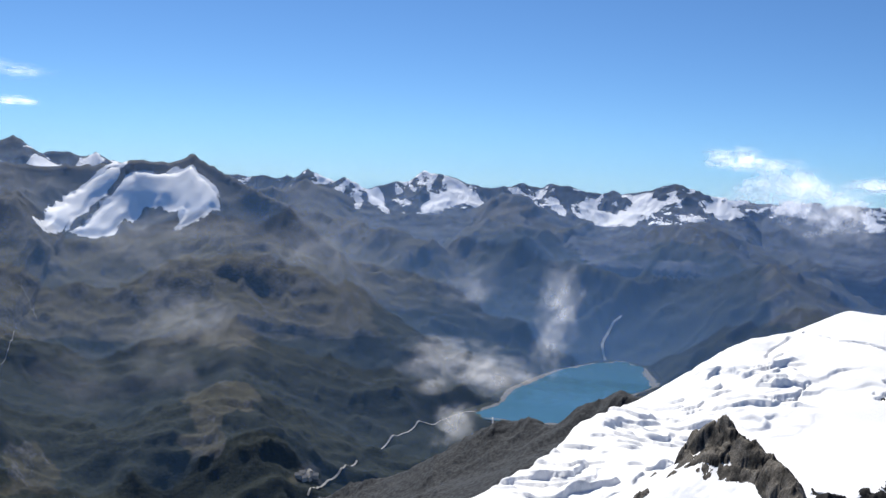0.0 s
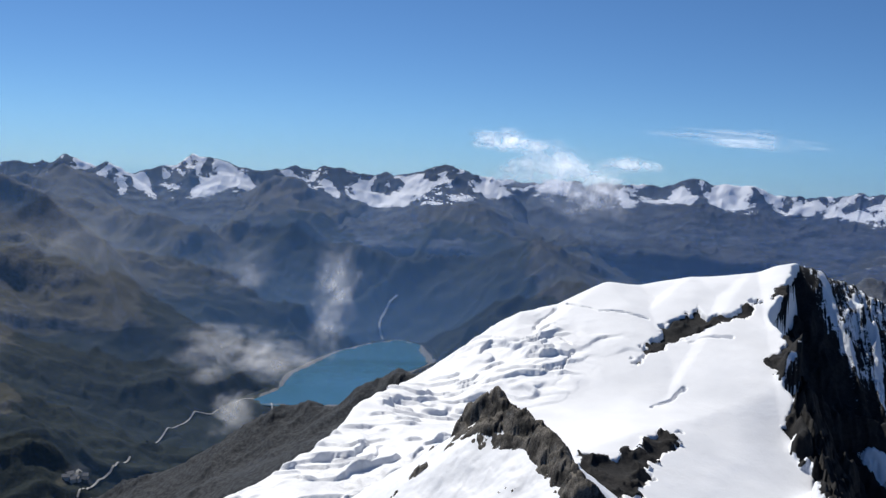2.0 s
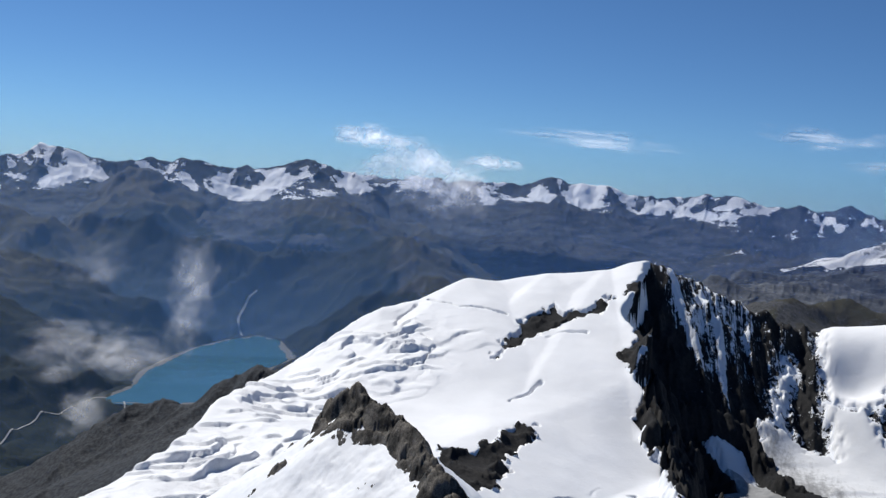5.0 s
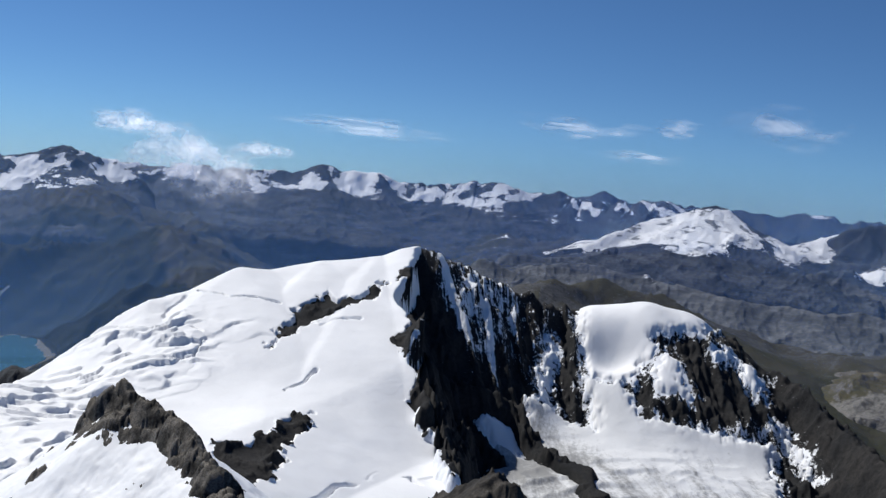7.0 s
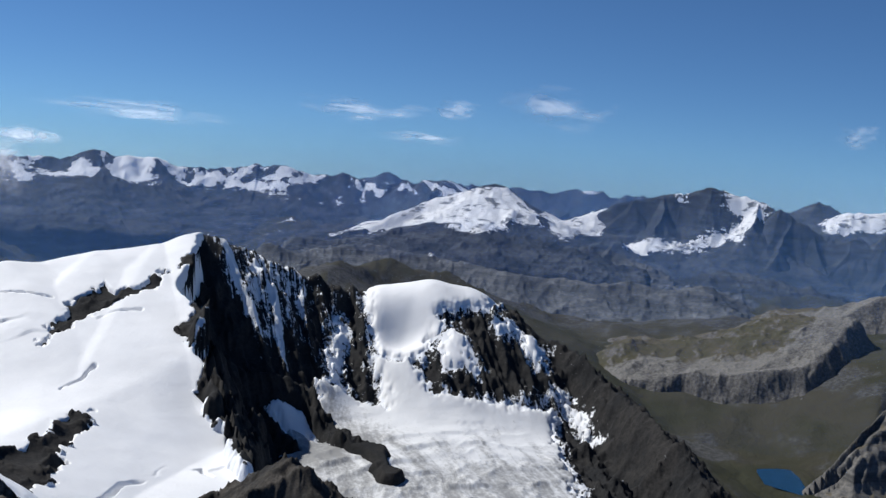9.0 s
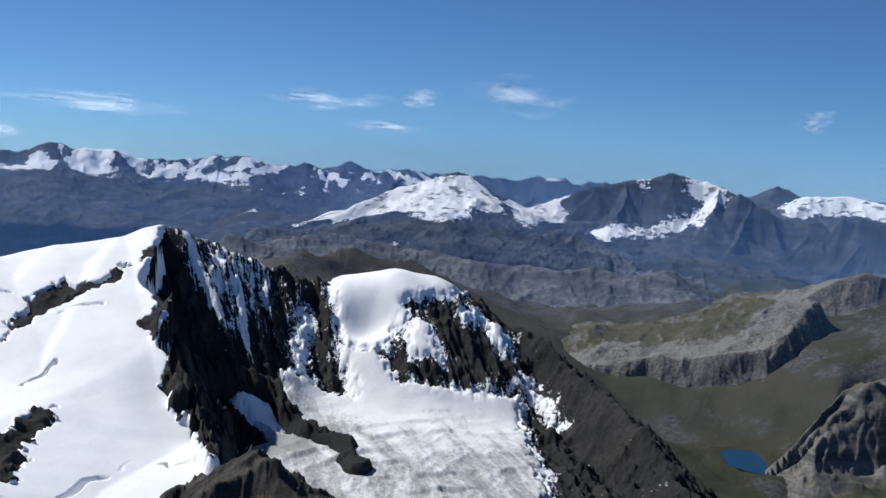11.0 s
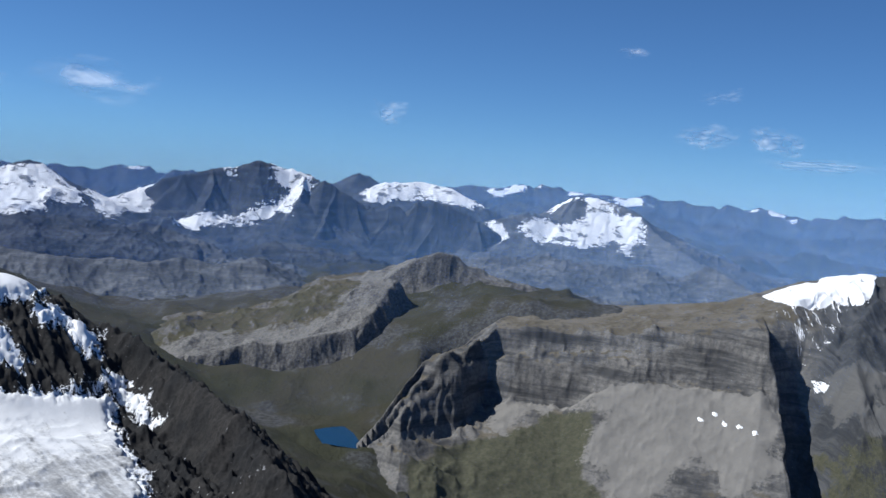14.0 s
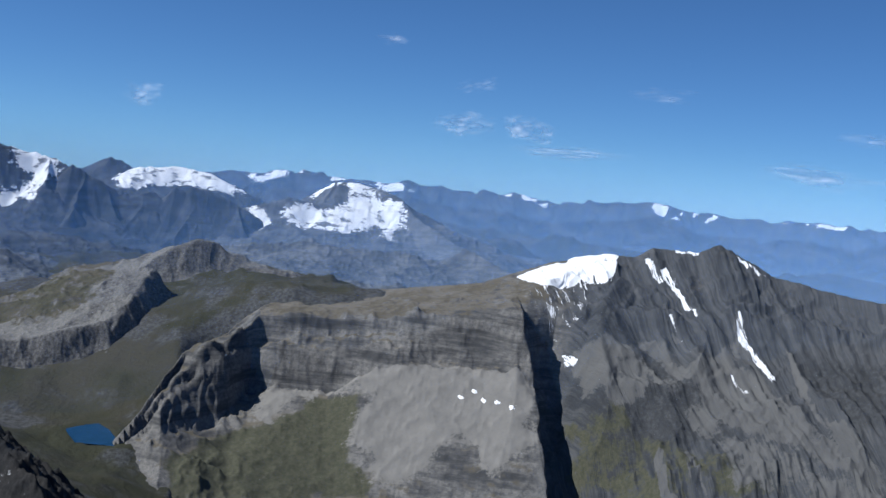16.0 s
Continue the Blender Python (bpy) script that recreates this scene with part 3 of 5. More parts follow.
mid = spots((-13, -3.0, 4000), (-11.3, -3.0, 4000), (-10.2, -2.95, 4000), (-8.7, -3.0, 4000), (-7.9, -2.45, 4000), (-6.9, -2.95, 4000), (-5.8, -2.9, 4000), (-4.5, -3.4, 4050), (-2.5, -3.0, 4150),
            (-1.3, -2.3, 4200), (0.6, -2.6, 4200), (1.9, -3.0, 4200), (4.2, -2.65, 4250), (7, -2.7, 4300), (9.9, -2.95, 4350), (11.6, -2.6, 4350), (12.5, -2.25, 4350), (13.5, -2.4, 4350), (15.5, -2.75, 4350))
south = spots((14, -2.9, 4500), (16, -2.8, 4500), (19.8, -2.8, 4500), (23.6, -2.75, 4500), (25.6, -2.7, 4500), (26.7, -2.15, 4500), (27.8, -2.55, 4500), (29.9, -2.45, 4500), (31, -2.8, 4500), (32.7, -2.9, 4500), (34.5, -2.6, 4500),
              (36.8, -2.35, 4500), (38.2, -2.75, 4500), (40.6, -2.7, 4500), (42.2, -3.0, 4450), (46.3, -2.6, 4450), (47, -2.95, 4450), (50, -3.5, 4450))
blue = spots((36, -3.2, 4780), (42.0, -2.7, 4780), (42.75, -2.3, 4780), (43.5, -2.75, 4780), (50, -2.7, 4780), (53, -2.65, 4780), (56.3, -2.7, 4780), (62, -3.0, 4780), (72.6, -2.5, 4780), (75.4, -2.15, 4780), (78, -2.1, 4780), (80.2, -2.4, 4780),
             (83, -2.15, 4780), (84.5, -2.3, 4780), (88.6, -2.4, 4780), (91.9, -2.6, 4780), (97.2, -2.15, 4780), (98.7, -2.45, 4780), (102, -2.5, 4780), (108, -2.4, 4780), (114, -2.5, 4780), (120, -2.6, 4780))
for line_, grid_, label_, seed_, how_, more_ in (
        (west, (-34, -11, 400, 3900, 4600, 60), "snow-capped rocky range on the horizon", 31, (EYE - 320, 50, 1.4), dict(every=105, length=280, fall=125)),
        (mid, (-18, 20, 900, 3400, 4800, 150), "dark rocky range with broken glaciers on the horizon", 37, (EYE - 320, 40, 1.25), dict(every=105, length=300, fall=130)),
        (south, (9, 56, 1000, 3600, 4900, 130), "dark rocky range with snowfields on the horizon", 41, (EYE - 320, 40, 1.2), dict(every=105, length=280, fall=125)),
        (blue, (28, 130, 1300, 4250, 4970, 70), "hazy range on the far horizon", 47, (EYE - 228, 22, 1.2), dict(every=170, length=260, fall=120, rough=0.9))):
    range_ = Range(jagged(line_, 40, 16, seed_), 0.7, 0.7, seed_, **more_)
    massif(label_, range_.height, grid_, HAZED_PEAK_ROCK, range_.snow(*how_))

# ---- the valley side beyond the lake ----
side_a = spots((-30, -2.4, 3500), (-24, -2.9, 3450), (-20, -2.75, 3450), (-17.5, -2.35, 3400), (-15.5, -2.5, 3400), (-14.1, -1.95, 3400), (-12.4, -2.95, 3350), (-9, -4.6, 3200), (-6, -7, 3000), (-4, -10, 2600))
side_b = spots((-14.1, -2.6, 3380), (-12.5, -6, 3000), (-12, -9.5, 2600), (-11, -14, 2150), (-10, -17.3, 1930), (-9, -20.2, 1720))
side_c = spots((-24, -2.9, 3450), (-25, -7, 2900), (-27, -12, 2300), (-28, -17, 1900))
side_d = spots((-7.9, -2.6, 3980), (-6.5, -4.5, 3600), (-2, -6.2, 3300), (2, -9, 2950), (3.5, -12, 2650))
side_e = spots((4.2, -2.8, 4240), (4, -4.3, 3800), (5.5, -5.5, 3500), (8, -8, 3200))
side_f = spots((15, -3.5, 4200), (14, -5.2, 3700), (16, -6.4, 3300), (14.5, -9, 3050), (14, -12, 2850))


def valley_side_plain(x, y):
    h = cusp(x, y, side_a, 0.8, 0.75, 150, 0.31)
    for line, a, b in ((side_b, 0.4, 0.4), (side_c, 0.4, 0.4), (side_d, 0.42, 0.36), (side_e, 0.35, 0.35), (side_f, 0.25, 0.25)):
        h = top(h, ridge(x, y, line, a, b, 20), 30)
    bank = np.maximum(-inside(x, y, lake_shore), 0)
    return low(h, LAKE_LEVEL - 40 + 0.5 * bank, 12)


def valley_side(x, y):
    d, _, _, _ = along(x, y, side_a)
    h = valley_side_plain(x, y)
    rough = 85 * (crags(x, y, 520, 7, 51) - 0.42) + 40 * (ribs(x, y, side_a, 170, 55, 6) - 0.45) + 14 * fbm(x, y, 90, 4, 52) + 20 * (crags(x, y, 100, 5, 56, 0.6) - 0.5)
    return h + rough * (0.08 + 0.92 * smooth(0, 180, d)) + 12 * (crags(x, y, 80, 5, 58) - 0.55) * smooth(220, 40, d)


WEST_ICE = [[(-1161, 2840), (-1190, 3016), (-1178, 3119), (-1133, 3189), (-1077, 3236), (-1036, 3234), (-1045, 3170), (-1093, 3128), (-1112, 3059)],
            [(-1106, 2977), (-1076, 3056), (-1041, 3131), (-1008, 3218), (-826, 3251), (-771, 3218), (-715, 3164), (-703, 3129), (-757, 3063), (-808, 3031), (-807, 3087), (-883, 3137), (-944, 3133), (-978, 3048), (-1012, 2998)]]


def side_marks(x, y, z):
    open_land = np.maximum.reduce([inside(x, y, o) for o in ([(-557, 2189), (-391, 2114), (-364, 2064), (-376, 1975), (-435, 1887), (-499, 1964)], [(-462, 1844), (-425, 1847), (-402, 1795), (-442, 1808)], [(-270, 1759), (-232, 1855), (-204, 1857), (-213, 1803), (-253, 1721)], [(-797, 1789), (-758, 1872), (-711, 1810), (-662, 1698), (-718, 1611)])])
    white = np.maximum.reduce([inside(x, y, o) for o in WEST_ICE])
    return dict(snow=0.62 * smooth(-40, 6, white + 20 * fbm(x, y, 60, 4, 60)), scree=0.2 * smooth(EYE - 420, EYE - 250, z), rock=smooth(EYE - 380, EYE - 240, z + 40 * fbm(x, y, 200, 4, 57)), wood=smooth(45, -45, open_land + 45 * fbm(x, y, 120, 5, 59)) * np.maximum(wooded(x, y), smooth(EYE - 500, EYE - 580, z + 70 * fbm(x, y, 330, 5, 53))))


valley_wall = massif("brown grassy mountainside with a wooded foot above the lake", valley_side, (-36, 32, 1050, 1550, 4300, 240), VALLEY_LAND, side_marks)
snowfield(valley_wall, "glacier", WEST_ICE[:1], valley_side, (-25, -11, 420, 2700, 3600, 140), FAR_SNOW, 10, "white glacier tongue", 9, 3, 2.5, 40)
snowfield(valley_wall, "glacier", WEST_ICE[1:], valley_side, (-25, -11, 420, 2700, 3600, 140), FAR_SNOW, 10, "broad white glacier below a rock crest", 9, 4, 2.5, 40)

# ---- the glacier peak ----
crest = spots((-0.5, -24.5, 470), (2.3, -22.5, 500), (3.8, -21.09, 520), (5.3, -19.77, 550), (6.6, -18.41, 580), (7.6, -17.01, 610), (8.16, -16.06, 640), (9.76, -15.3, 680), (11.0, -14.9, 740), (13, -13.7, 780), (14.5, -12.7, 800), (16.4, -11.15, 830),
              (17.7, -10.35, 850), (19.6, -9.8, 870), (22.4, -8.25, 920), (24.1, -8.35, 930), (27.2, -7.7, 950), (30.3, -7.1, 970), (31.8, -6.5, 985), (32.6, -6.35, 1000))
apron = spots((2, -21, 530), (14, -20.2, 500), (24, -19.7, 490), (31, -17.5, 580), (30, -15, 700))
spur = spots((32.7, -6.4, 1000), (32.5, -6.9, 985), (32.3, -9.7, 930), (31.4, -12.1, 860), (33.2, -13.3, 800), (32.4, -14.8, 740), (34.3, -15.9, 680), (35.4, -17.8, 600), (37.3, -18.3, 540), (38.8, -19.8, 450), (41, -23, 380))
rocky = spots((32.8, -6.4, 1000), (34.7, -6.95, 1020), (36.7, -7.8, 1040), (39.3, -8.75, 1060), (42, -9.4, 1080))
dome = spots((42, -9.4, 1080), (43.2, -8.95, 1085), (45.8, -8.45, 1090), (47.5, -8.7, 1095), (49.5, -9.75, 1100), (51.3, -11.0, 1090), (53, -12.4, 1070))
black = spots((50.5, -10.8, 1120), (52.7, -11.1, 1090), (54.5, -11.5, 1060), (55.9, -12.6, 1020), (57.6, -13.5, 970), (59.4, -15.1, 900), (61.1, -16.7, 840), (62.8, -18.3, 780), (66, -22, 700), (72, -28, 600))
bowl = spots((44.5, -14.4, 1000), (45.8, -16.6, 900), (48.4, -19.2, 800), (50, -21, 740), (52, -25, 650))
rib = spots((41.6, -10.6, 1060), (42.0, -12.5, 1010), (42.9, -16, 930))
rib_b = spots((49.5, -9.9, 1095), (48.6, -11.5, 1050), (47.6, -13.2, 1010), (50, -14.6, 1000), (53, -14.5, 1010))
moraine = spots((-4, -22.6, 840), (-2, -20.8, 850), (2.8, -18.5, 880), (4.2, -16.15, 900), (5.4, -16.0, 890), (7.64, -16.0, 850), (8.3, -15.6, 850), (9.5, -14.65, 850), (11.05, -14.0, 850), (12.6, -13.77, 850))


FOLD = np.array([(130, 450, 0), (215, 536, 0), (300, 590, 0), (395, 630, 0), (430, 645, 0)])


def torn(x, y):
    """Places shifted about, to break up the line of the cornice."""
    return x + 11 * fbm(x, y, 55, 5, 141, 0.6), y + 11 * fbm(x, y, 55, 5, 142, 0.6)


def snow_side(x, y):
    h = ridge(x, y, crest, 0.7, 0.24, 14)
    h = top(h, ridge(x, y, apron, 0.07, 0.07, 10), 10)
    d, z, s, _ = along(x, y, crest)
    h = np.where(s > 0, low(h, z - 0.55 * d, 4), h)
    # below a fold the slope turns away from the sun
    d, _, s, _ = along(x, y, FOLD)
    h = h - np.where(s < 0, 0.34 * np.minimum(np.sqrt(d * d + 100) - 10, 75), 0) * smooth(120, 190, x)
    d, z, s, _ = along(*torn(x, y), spur)
    return np.where(s > 0, low(h, z, 3) - 1.5 * d, h)


def rock_side(x, y):
    h = ridge(x, y, rocky, 0.8, 0.98, 4)
    h = top(h, ridge(x, y, dome, 0.8, 0.75, 30), 6)
    h = top(h, ridge(x, y, black, 0.9, 1.65, 5), 6)
    h = top(h, ridge(x, y, rib, 1.1, 1.1, 3), 4)
    h = top(h, ridge(x, y, rib_b, 1.1, 1.1, 3), 4)
    d, _, _, _ = along(x, y, bowl)
    h = top(h, ridge(x, y, bowl, 0.1, 0.1, 20) - 0.8 * np.maximum(d - 170, 0), 20)
    d, z, s, _ = along(x, y, black)
    return np.where(s > 0, low(h, z - 0.9 * d, 3), h)


COULOIRS = ([(586, 815), (589, 792), (580, 767), (563, 730)], [(559, 828), (554, 802), (554, 770), (548, 729)])


def bare_patches(x, y):
    """Signed distance to the rock that stands out of the sunny glacier."""
    best = np.maximum.reduce([inside(x, y, o) for o in ([(310, 683), (326, 714), (360, 748), (390, 765), (404, 777), (404, 756), (420, 748), (446, 752), (441, 744), (400, 728), (381, 727), (350, 708), (328, 694)], [(397, 744), (409, 738), (428, 734), (451, 752), (479, 768), (503, 796), (463, 764), (454, 777), (422, 748), (405, 750)],
        [(196, 500), (212, 528), (225, 520), (254, 545), (304, 585), (270, 540), (243, 505), (214, 464), (198, 448), (185, 460)],
        [(509, 798), (490, 777), (434, 685), (404, 662), (400, 633), (432, 660), (511, 760), (520, 780), (521, 798)],
        [(395, 606), (371, 587), (377, 574), (363, 544), (445, 644), (342, 488), (330, 457), (510, 685), (506, 707), (497, 731)],
        [(500, 801), (532, 833), (538, 829), (513, 800), (501, 792), (507, 799)])])
    return best + 7 * fbm(x, y, 18, 5, 66, 0.65) + 5 * fbm(x, y, 7, 3, 166)


def hollow(x, y):
    """The scoop in the snow dome's shaded side."""
    hx, hy = x - 716, y - 730
    return 23 * np.exp(-((0.7 * hx + 0.72 * hy) / 24) ** 2 - ((0.72 * hx - 0.7 * hy) / 34) ** 2)


PEAK_GRID = (-16, 78, 1300, 420, 1200, 380)
mx, my = fan(*PEAK_GRID)
ms, mr = snow_side(mx, my), rock_side(mx, my)
d_crest, _, s_crest, _ = along(mx, my, crest)
d_spur, _, s_spur, _ = along(*torn(mx, my), spur)
d_dome, _, _, _ = along(mx, my, dome)
outcrop = bare_patches(mx, my)
# the snow of the shaded side
FIELDS = [
    ("snow_dome", "smooth snow dome", SNOW, [[(724, 804), (1537, 1636), (1668, 1622), (1713, 1572), (839, 715), (805, 695), (782, 714), (755, 718), (759, 706), (732, 706), (708, 687), (699, 694), (670, 721), (680, 747)]]),
    ("glacier", "grey-streaked glacier in a rocky bowl", ICE, [[(592, 723), (622, 714), (636, 682), (639, 673), (652, 697), (672, 732), (699, 703), (691, 660), (711, 632), (756, 598), (787, 585), (741, 539), (691, 488), (680, 470), (537, 547), (560, 592), (563, 626), (574, 688)], [(536, 667), (545, 650), (562, 609), (537, 547), (208, 241), (498, 599)], [(532, 682), (588, 624), (615, 557), (684, 526), (679, 483), (646, 442), (194, 245)]]),
    ("snowfield", "", SNOW, [[(739, 700), (762, 704), (746, 663), (751, 649), (725, 648), (707, 666), (713, 682)]]),
    ("snowfield", "", SNOW, [[(660, 789), (682, 786), (674, 763), (657, 746), (630, 724), (631, 708), (612, 702), (600, 723), (620, 746)]]),
    ("snowfield", "", SNOW, [[(526, 710), (540, 703), (561, 691), (546, 663), (530, 675), (524, 694)]]),
    ("snowfield", "", ICE, [[(787, 606), (828, 599), (821, 579), (789, 527), (787, 534), (795, 556), (811, 591)]]),
    ("snowfield", "", SNOW, [[(797, 683), (827, 688), (841, 666), (847, 650), (820, 636), (826, 669), (794, 672)]]),
]
ragged = 8 * fbm(mx, my, 18, 5, 80, 0.75) + 6 * fbm(mx, my, 60, 3, 83) + 6 * fbm(mx, my, 7, 3, 180) - 14 * np.maximum(crags(mx, my, 26, 5, 86, 0.6) - 0.58, 0)
cover = [np.maximum.reduce([inside(mx, my, o) for o in f[3]]) + ragged for f in FIELDS]
rib_rock = np.maximum(trench(mx, my, [(418, 642), (501, 728), (529, 715), (564, 709), (571, 675), (557, 627), (561, 601), (538, 555)], 13), trench(mx, my, [(375, 564), (445, 645), (333, 469), (512, 689), (519, 664)], 12))
cover = [c - 30 * rib_rock for c in cover]
cover[3] = cover[3] - 8 - 60 * np.maximum(crags(mx, my, 22, 5, 87, 0.65) - 0.5, 0)
cover[5] = cover[5] - 5 - 25 * np.maximum(crags(mx, my, 20, 5, 89, 0.65) - 0.5, 0)
cover[2] = cover[2] - 20 * np.maximum(crags(mx, my, 18, 5, 88, 0.65) - 0.5, 0)
covered = np.maximum.reduce(cover)
# bare rock: ribs and crags; it runs smooth under the snow
bare = smooth(-6, 10, mr - ms) + smooth(0, 12, d_spur) * (s_spur > 0)
bare = np.clip(bare, 0, 1) * smooth(2, -5, covered) * (0.25 + 0.75 * smooth(8, 60, np.hypot(mx - crest[-1][0], my - crest[-1][1])))
mrock = np.maximum(ms - 9 * smooth(0, 12, ms - mr) * ((s_spur < 0) | (d_spur < 6)), mr) - 3
mrock = mrock + bare * (3 + 16 * (crags(mx, my, 70, 7, 61, 0.66) - 0.5) + 9 * (ribs(mx, my, rocky, 22, 64, 5) - 0.4) + 6 * (ribs(mx, my, rocky, 9, 164, 9) - 0.4) + 8 * (crags(mx, my, 18, 5, 65, 0.66) - 0.5) + 3 * (crags(mx, my, 7, 3, 84) - 0.5)) + 12.5 * smooth(-9, 2, outcrop) * smooth(15, 80, np.hypot(mx - crest[-1][0], my - crest[-1][1])) + 8 * (crags(mx, my, 20, 5, 67, 0.62) - 0.45) * smooth(-7, 2, outcrop)
mor = ridge(mx, my, moraine, 0.9, 0.55, 8) + 16 * (crags(mx, my, 70, 6, 68, 0.62) - 0.5)
mor = np.where(s_crest > 0, mor, -1e3)
mrock = np.maximum(mrock, mor) + 12 * rib_rock - hollow(mx, my)
mrock = mrock + 7 * (crags(mx, my, 45, 5, 85) - 0.5) * smooth(0, 15, d_crest) * (s_crest > 0)
streak = smooth(-8, 12, inside(mx, my, [(537, 838), (2090, 3017), (1672, 2247), (668, 816), (722, 804), (698, 797), (670, 791), (633, 762), (590, 718), (570, 724), (561, 744), (547, 764), (544, 789), (536, 809)]))
d_rocky, _, _, way_rocky = along(mx, my, rocky)
way_rocky = way_rocky + 0.25 * d_rocky + 5 * fbm(mx, my, 50, 3, 165)
bearing_ = np.degrees(np.arctan2(mx, my))
# the wall holds most snow near the summit and in its couloirs
wall_snow = 0.31 + 0.15 * smooth(39.5, 36.5, bearing_) + 0.2 * fbm(mx, my, 40, 3, 70) - 0.22 * smooth(60, 140, d_rocky)
for path_ in COULOIRS:
    wall_snow = wall_snow + 0.5 * trench(mx, my, path_, 6)
msnow = streak * wall_snow + (1 - streak) * (0.2 * bare + 0.36 * smooth(-16, 0, covered) + 0.16 * fbm(mx, my, 60, 3, 81))
msnow = msnow * (1 - 0.75 * smooth(0.02, 0.25, rib_rock))
msnow = np.maximum(msnow, 1.05 * smooth(-5, 4, covered) * (1 - smooth(0.03, 0.25, rib_rock)))
# snow also lies round the rocks that stand out of the sunny glacier, and on its broken rim
sunny = (s_crest < 0) & ((s_spur < 0) | (d_spur < 3)) & (ms > mr - 4)
msnow = np.where(sunny, np.maximum(msnow, 1.0 * smooth(4, -3, outcrop) * smooth(-1.0, 4.0, np.where(s_spur < 0, d_spur, -d_spur))), msnow)
peak = mountain("dark schist peak hung with glaciers and snow gullies")
buried = (ms - mrock > 8) & (s_crest < 0) & (outcrop < -8) & (d_crest > 12) & ((s_spur < 0) & (d_spur > 14))
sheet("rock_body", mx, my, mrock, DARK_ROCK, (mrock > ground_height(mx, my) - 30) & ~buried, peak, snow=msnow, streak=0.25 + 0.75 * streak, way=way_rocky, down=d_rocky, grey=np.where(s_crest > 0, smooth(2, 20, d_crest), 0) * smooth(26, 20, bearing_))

# crevassed glacier on the sunny side
cx, cy = fan(-6, 39, 820, 400, 1015, 470)
cs, cr = snow_side(cx, cy), rock_side(cx, cy)
c_crest, _, cs_crest, _ = along(cx, cy, crest)
c_spur, _, cs_spur, _ = along(*torn(cx, cy), spur)
c_rock = bare_patches(cx, cy)
broken = smooth(-25, 25, np.maximum(inside(cx, cy, [(10, 440), (50, 600), (90, 665), (140, 710), (180, 745), (215, 715), (195, 650), (165, 575), (140, 505), (110, 440), (60, 410)]), inside(cx, cy, [(196, 754), (233, 791), (274, 810), (290, 798), (278, 734), (255, 681), (223, 662), (200, 669), (194, 708)])) + 20 * fbm(cx, cy, 60, 3, 91))
flow = 26 * fbm(cx, cy, 110, 3, 71)
# crevasses run across the flow; seracs stand between them
u, v = 0.94 * cy - 0.34 * cx + flow, 0.94 * cx + 0.34 * cy - 0.5 * flow
def blades(p, q, wide, long, seed):
    """Ice steps: each rises gently and breaks off, and runs out sideways."""
    at = p / wide + 1.3 * fbm(cx, cy, 46, 4, seed, 0.55)
    saw, n = at % 1.0, np.floor(at)
    keep = smooth(0.0, 0.35, value_noise(q / long + 7.7 * n, n * 3.1, seed + 1))
    return keep * smooth(0, 0.12, saw) * smooth(1.0, 0.2, saw)


few = smooth(0.1, 0.5, fbm(cx, cy, 130, 3, 74))
steps_ = broken * (3.6 * blades(u, v, 22, 40, 171) + 2.2 * blades(0.9 * u + 0.45 * v, v, 11, 18, 181)) + (1 - broken) * few * 2.0 * blades(u, v, 24, 30, 191)
gsnow = blur(cs, 8) + 4 * fbm(cx, cy, 110, 4, 62) + broken * (3 * (crags(cx, cy, 52, 5, 75, 0.6) - 0.5) + 0.8 * fbm(cx, cy, 12, 3, 76)) + steps_
for path_ in ([(234, 452), (255, 471), (303, 500), (324, 497), (322, 477)], [(300, 806), (314, 779), (338, 770), (351, 758)], [(292, 613), (311, 624), (328, 642)], [(352, 707), (377, 715), (401, 707)], [(235, 686), (253, 686), (273, 714), (269, 737)], [(254, 763), (282, 803)]):
    gsnow = gsnow - 5 * trench(cx + 5 * fbm(cx, cy, 26, 4, 174), cy + 5 * fbm(cx, cy, 26, 4, 175), path_, 2.0 + 1.2 * fbm(cx, cy, 25, 3, 177)) * smooth(-0.3, 0.2, fbm(cx, cy, 34, 3, 176))
gsnow = gsnow - 8 * smooth(0, 6, c_rock) - 5 * smooth(0, 5, c_spur) * (cs_spur > 0)
over = (c_rock < 6) & (cs_crest < 0) & ~((cs_spur > 0) & (c_spur > 4)) & (cr < cs + 6)
tagged(sheet("glacier", cx, cy, gsnow, FIRN, over, peak, dirt=0.4 * broken + 0.34 * smooth(640, 540, cy) * smooth(170, 100, cx) - 0.32, way=v, down=3 * u), "broad white crevassed glacier")
swell = blur(np.maximum(mr, ms), 14) + 1.2 * fbm(mx, my, 40, 4, 82)
swell = swell - hollow(mx, my)
# the ice folds as it leaves the bowl and breaks into crevasses at the outlet
d_bowl, _, _, way_bowl = along(mx, my, bowl)
outlet = smooth(70, 230, way_bowl + 40 * fbm(mx, my, 90, 3, 181))
arc = way_bowl - 0.0016 * d_bowl ** 2 + 9 * fbm(mx, my, 60, 4, 182)
fold = arc / 26 % 1.0
swell = swell + smooth(-5, 20, cover[1]) * (2.2 * (0.35 + outlet) * smooth(0, 0.85, fold) * smooth(1, 0.85, fold) * smooth(-0.2, 0.35, fbm(mx, my, 45, 3, 183)) + outlet * (3.5 * (crags(mx, my, 24, 5, 184, 0.66) - 0.5)))
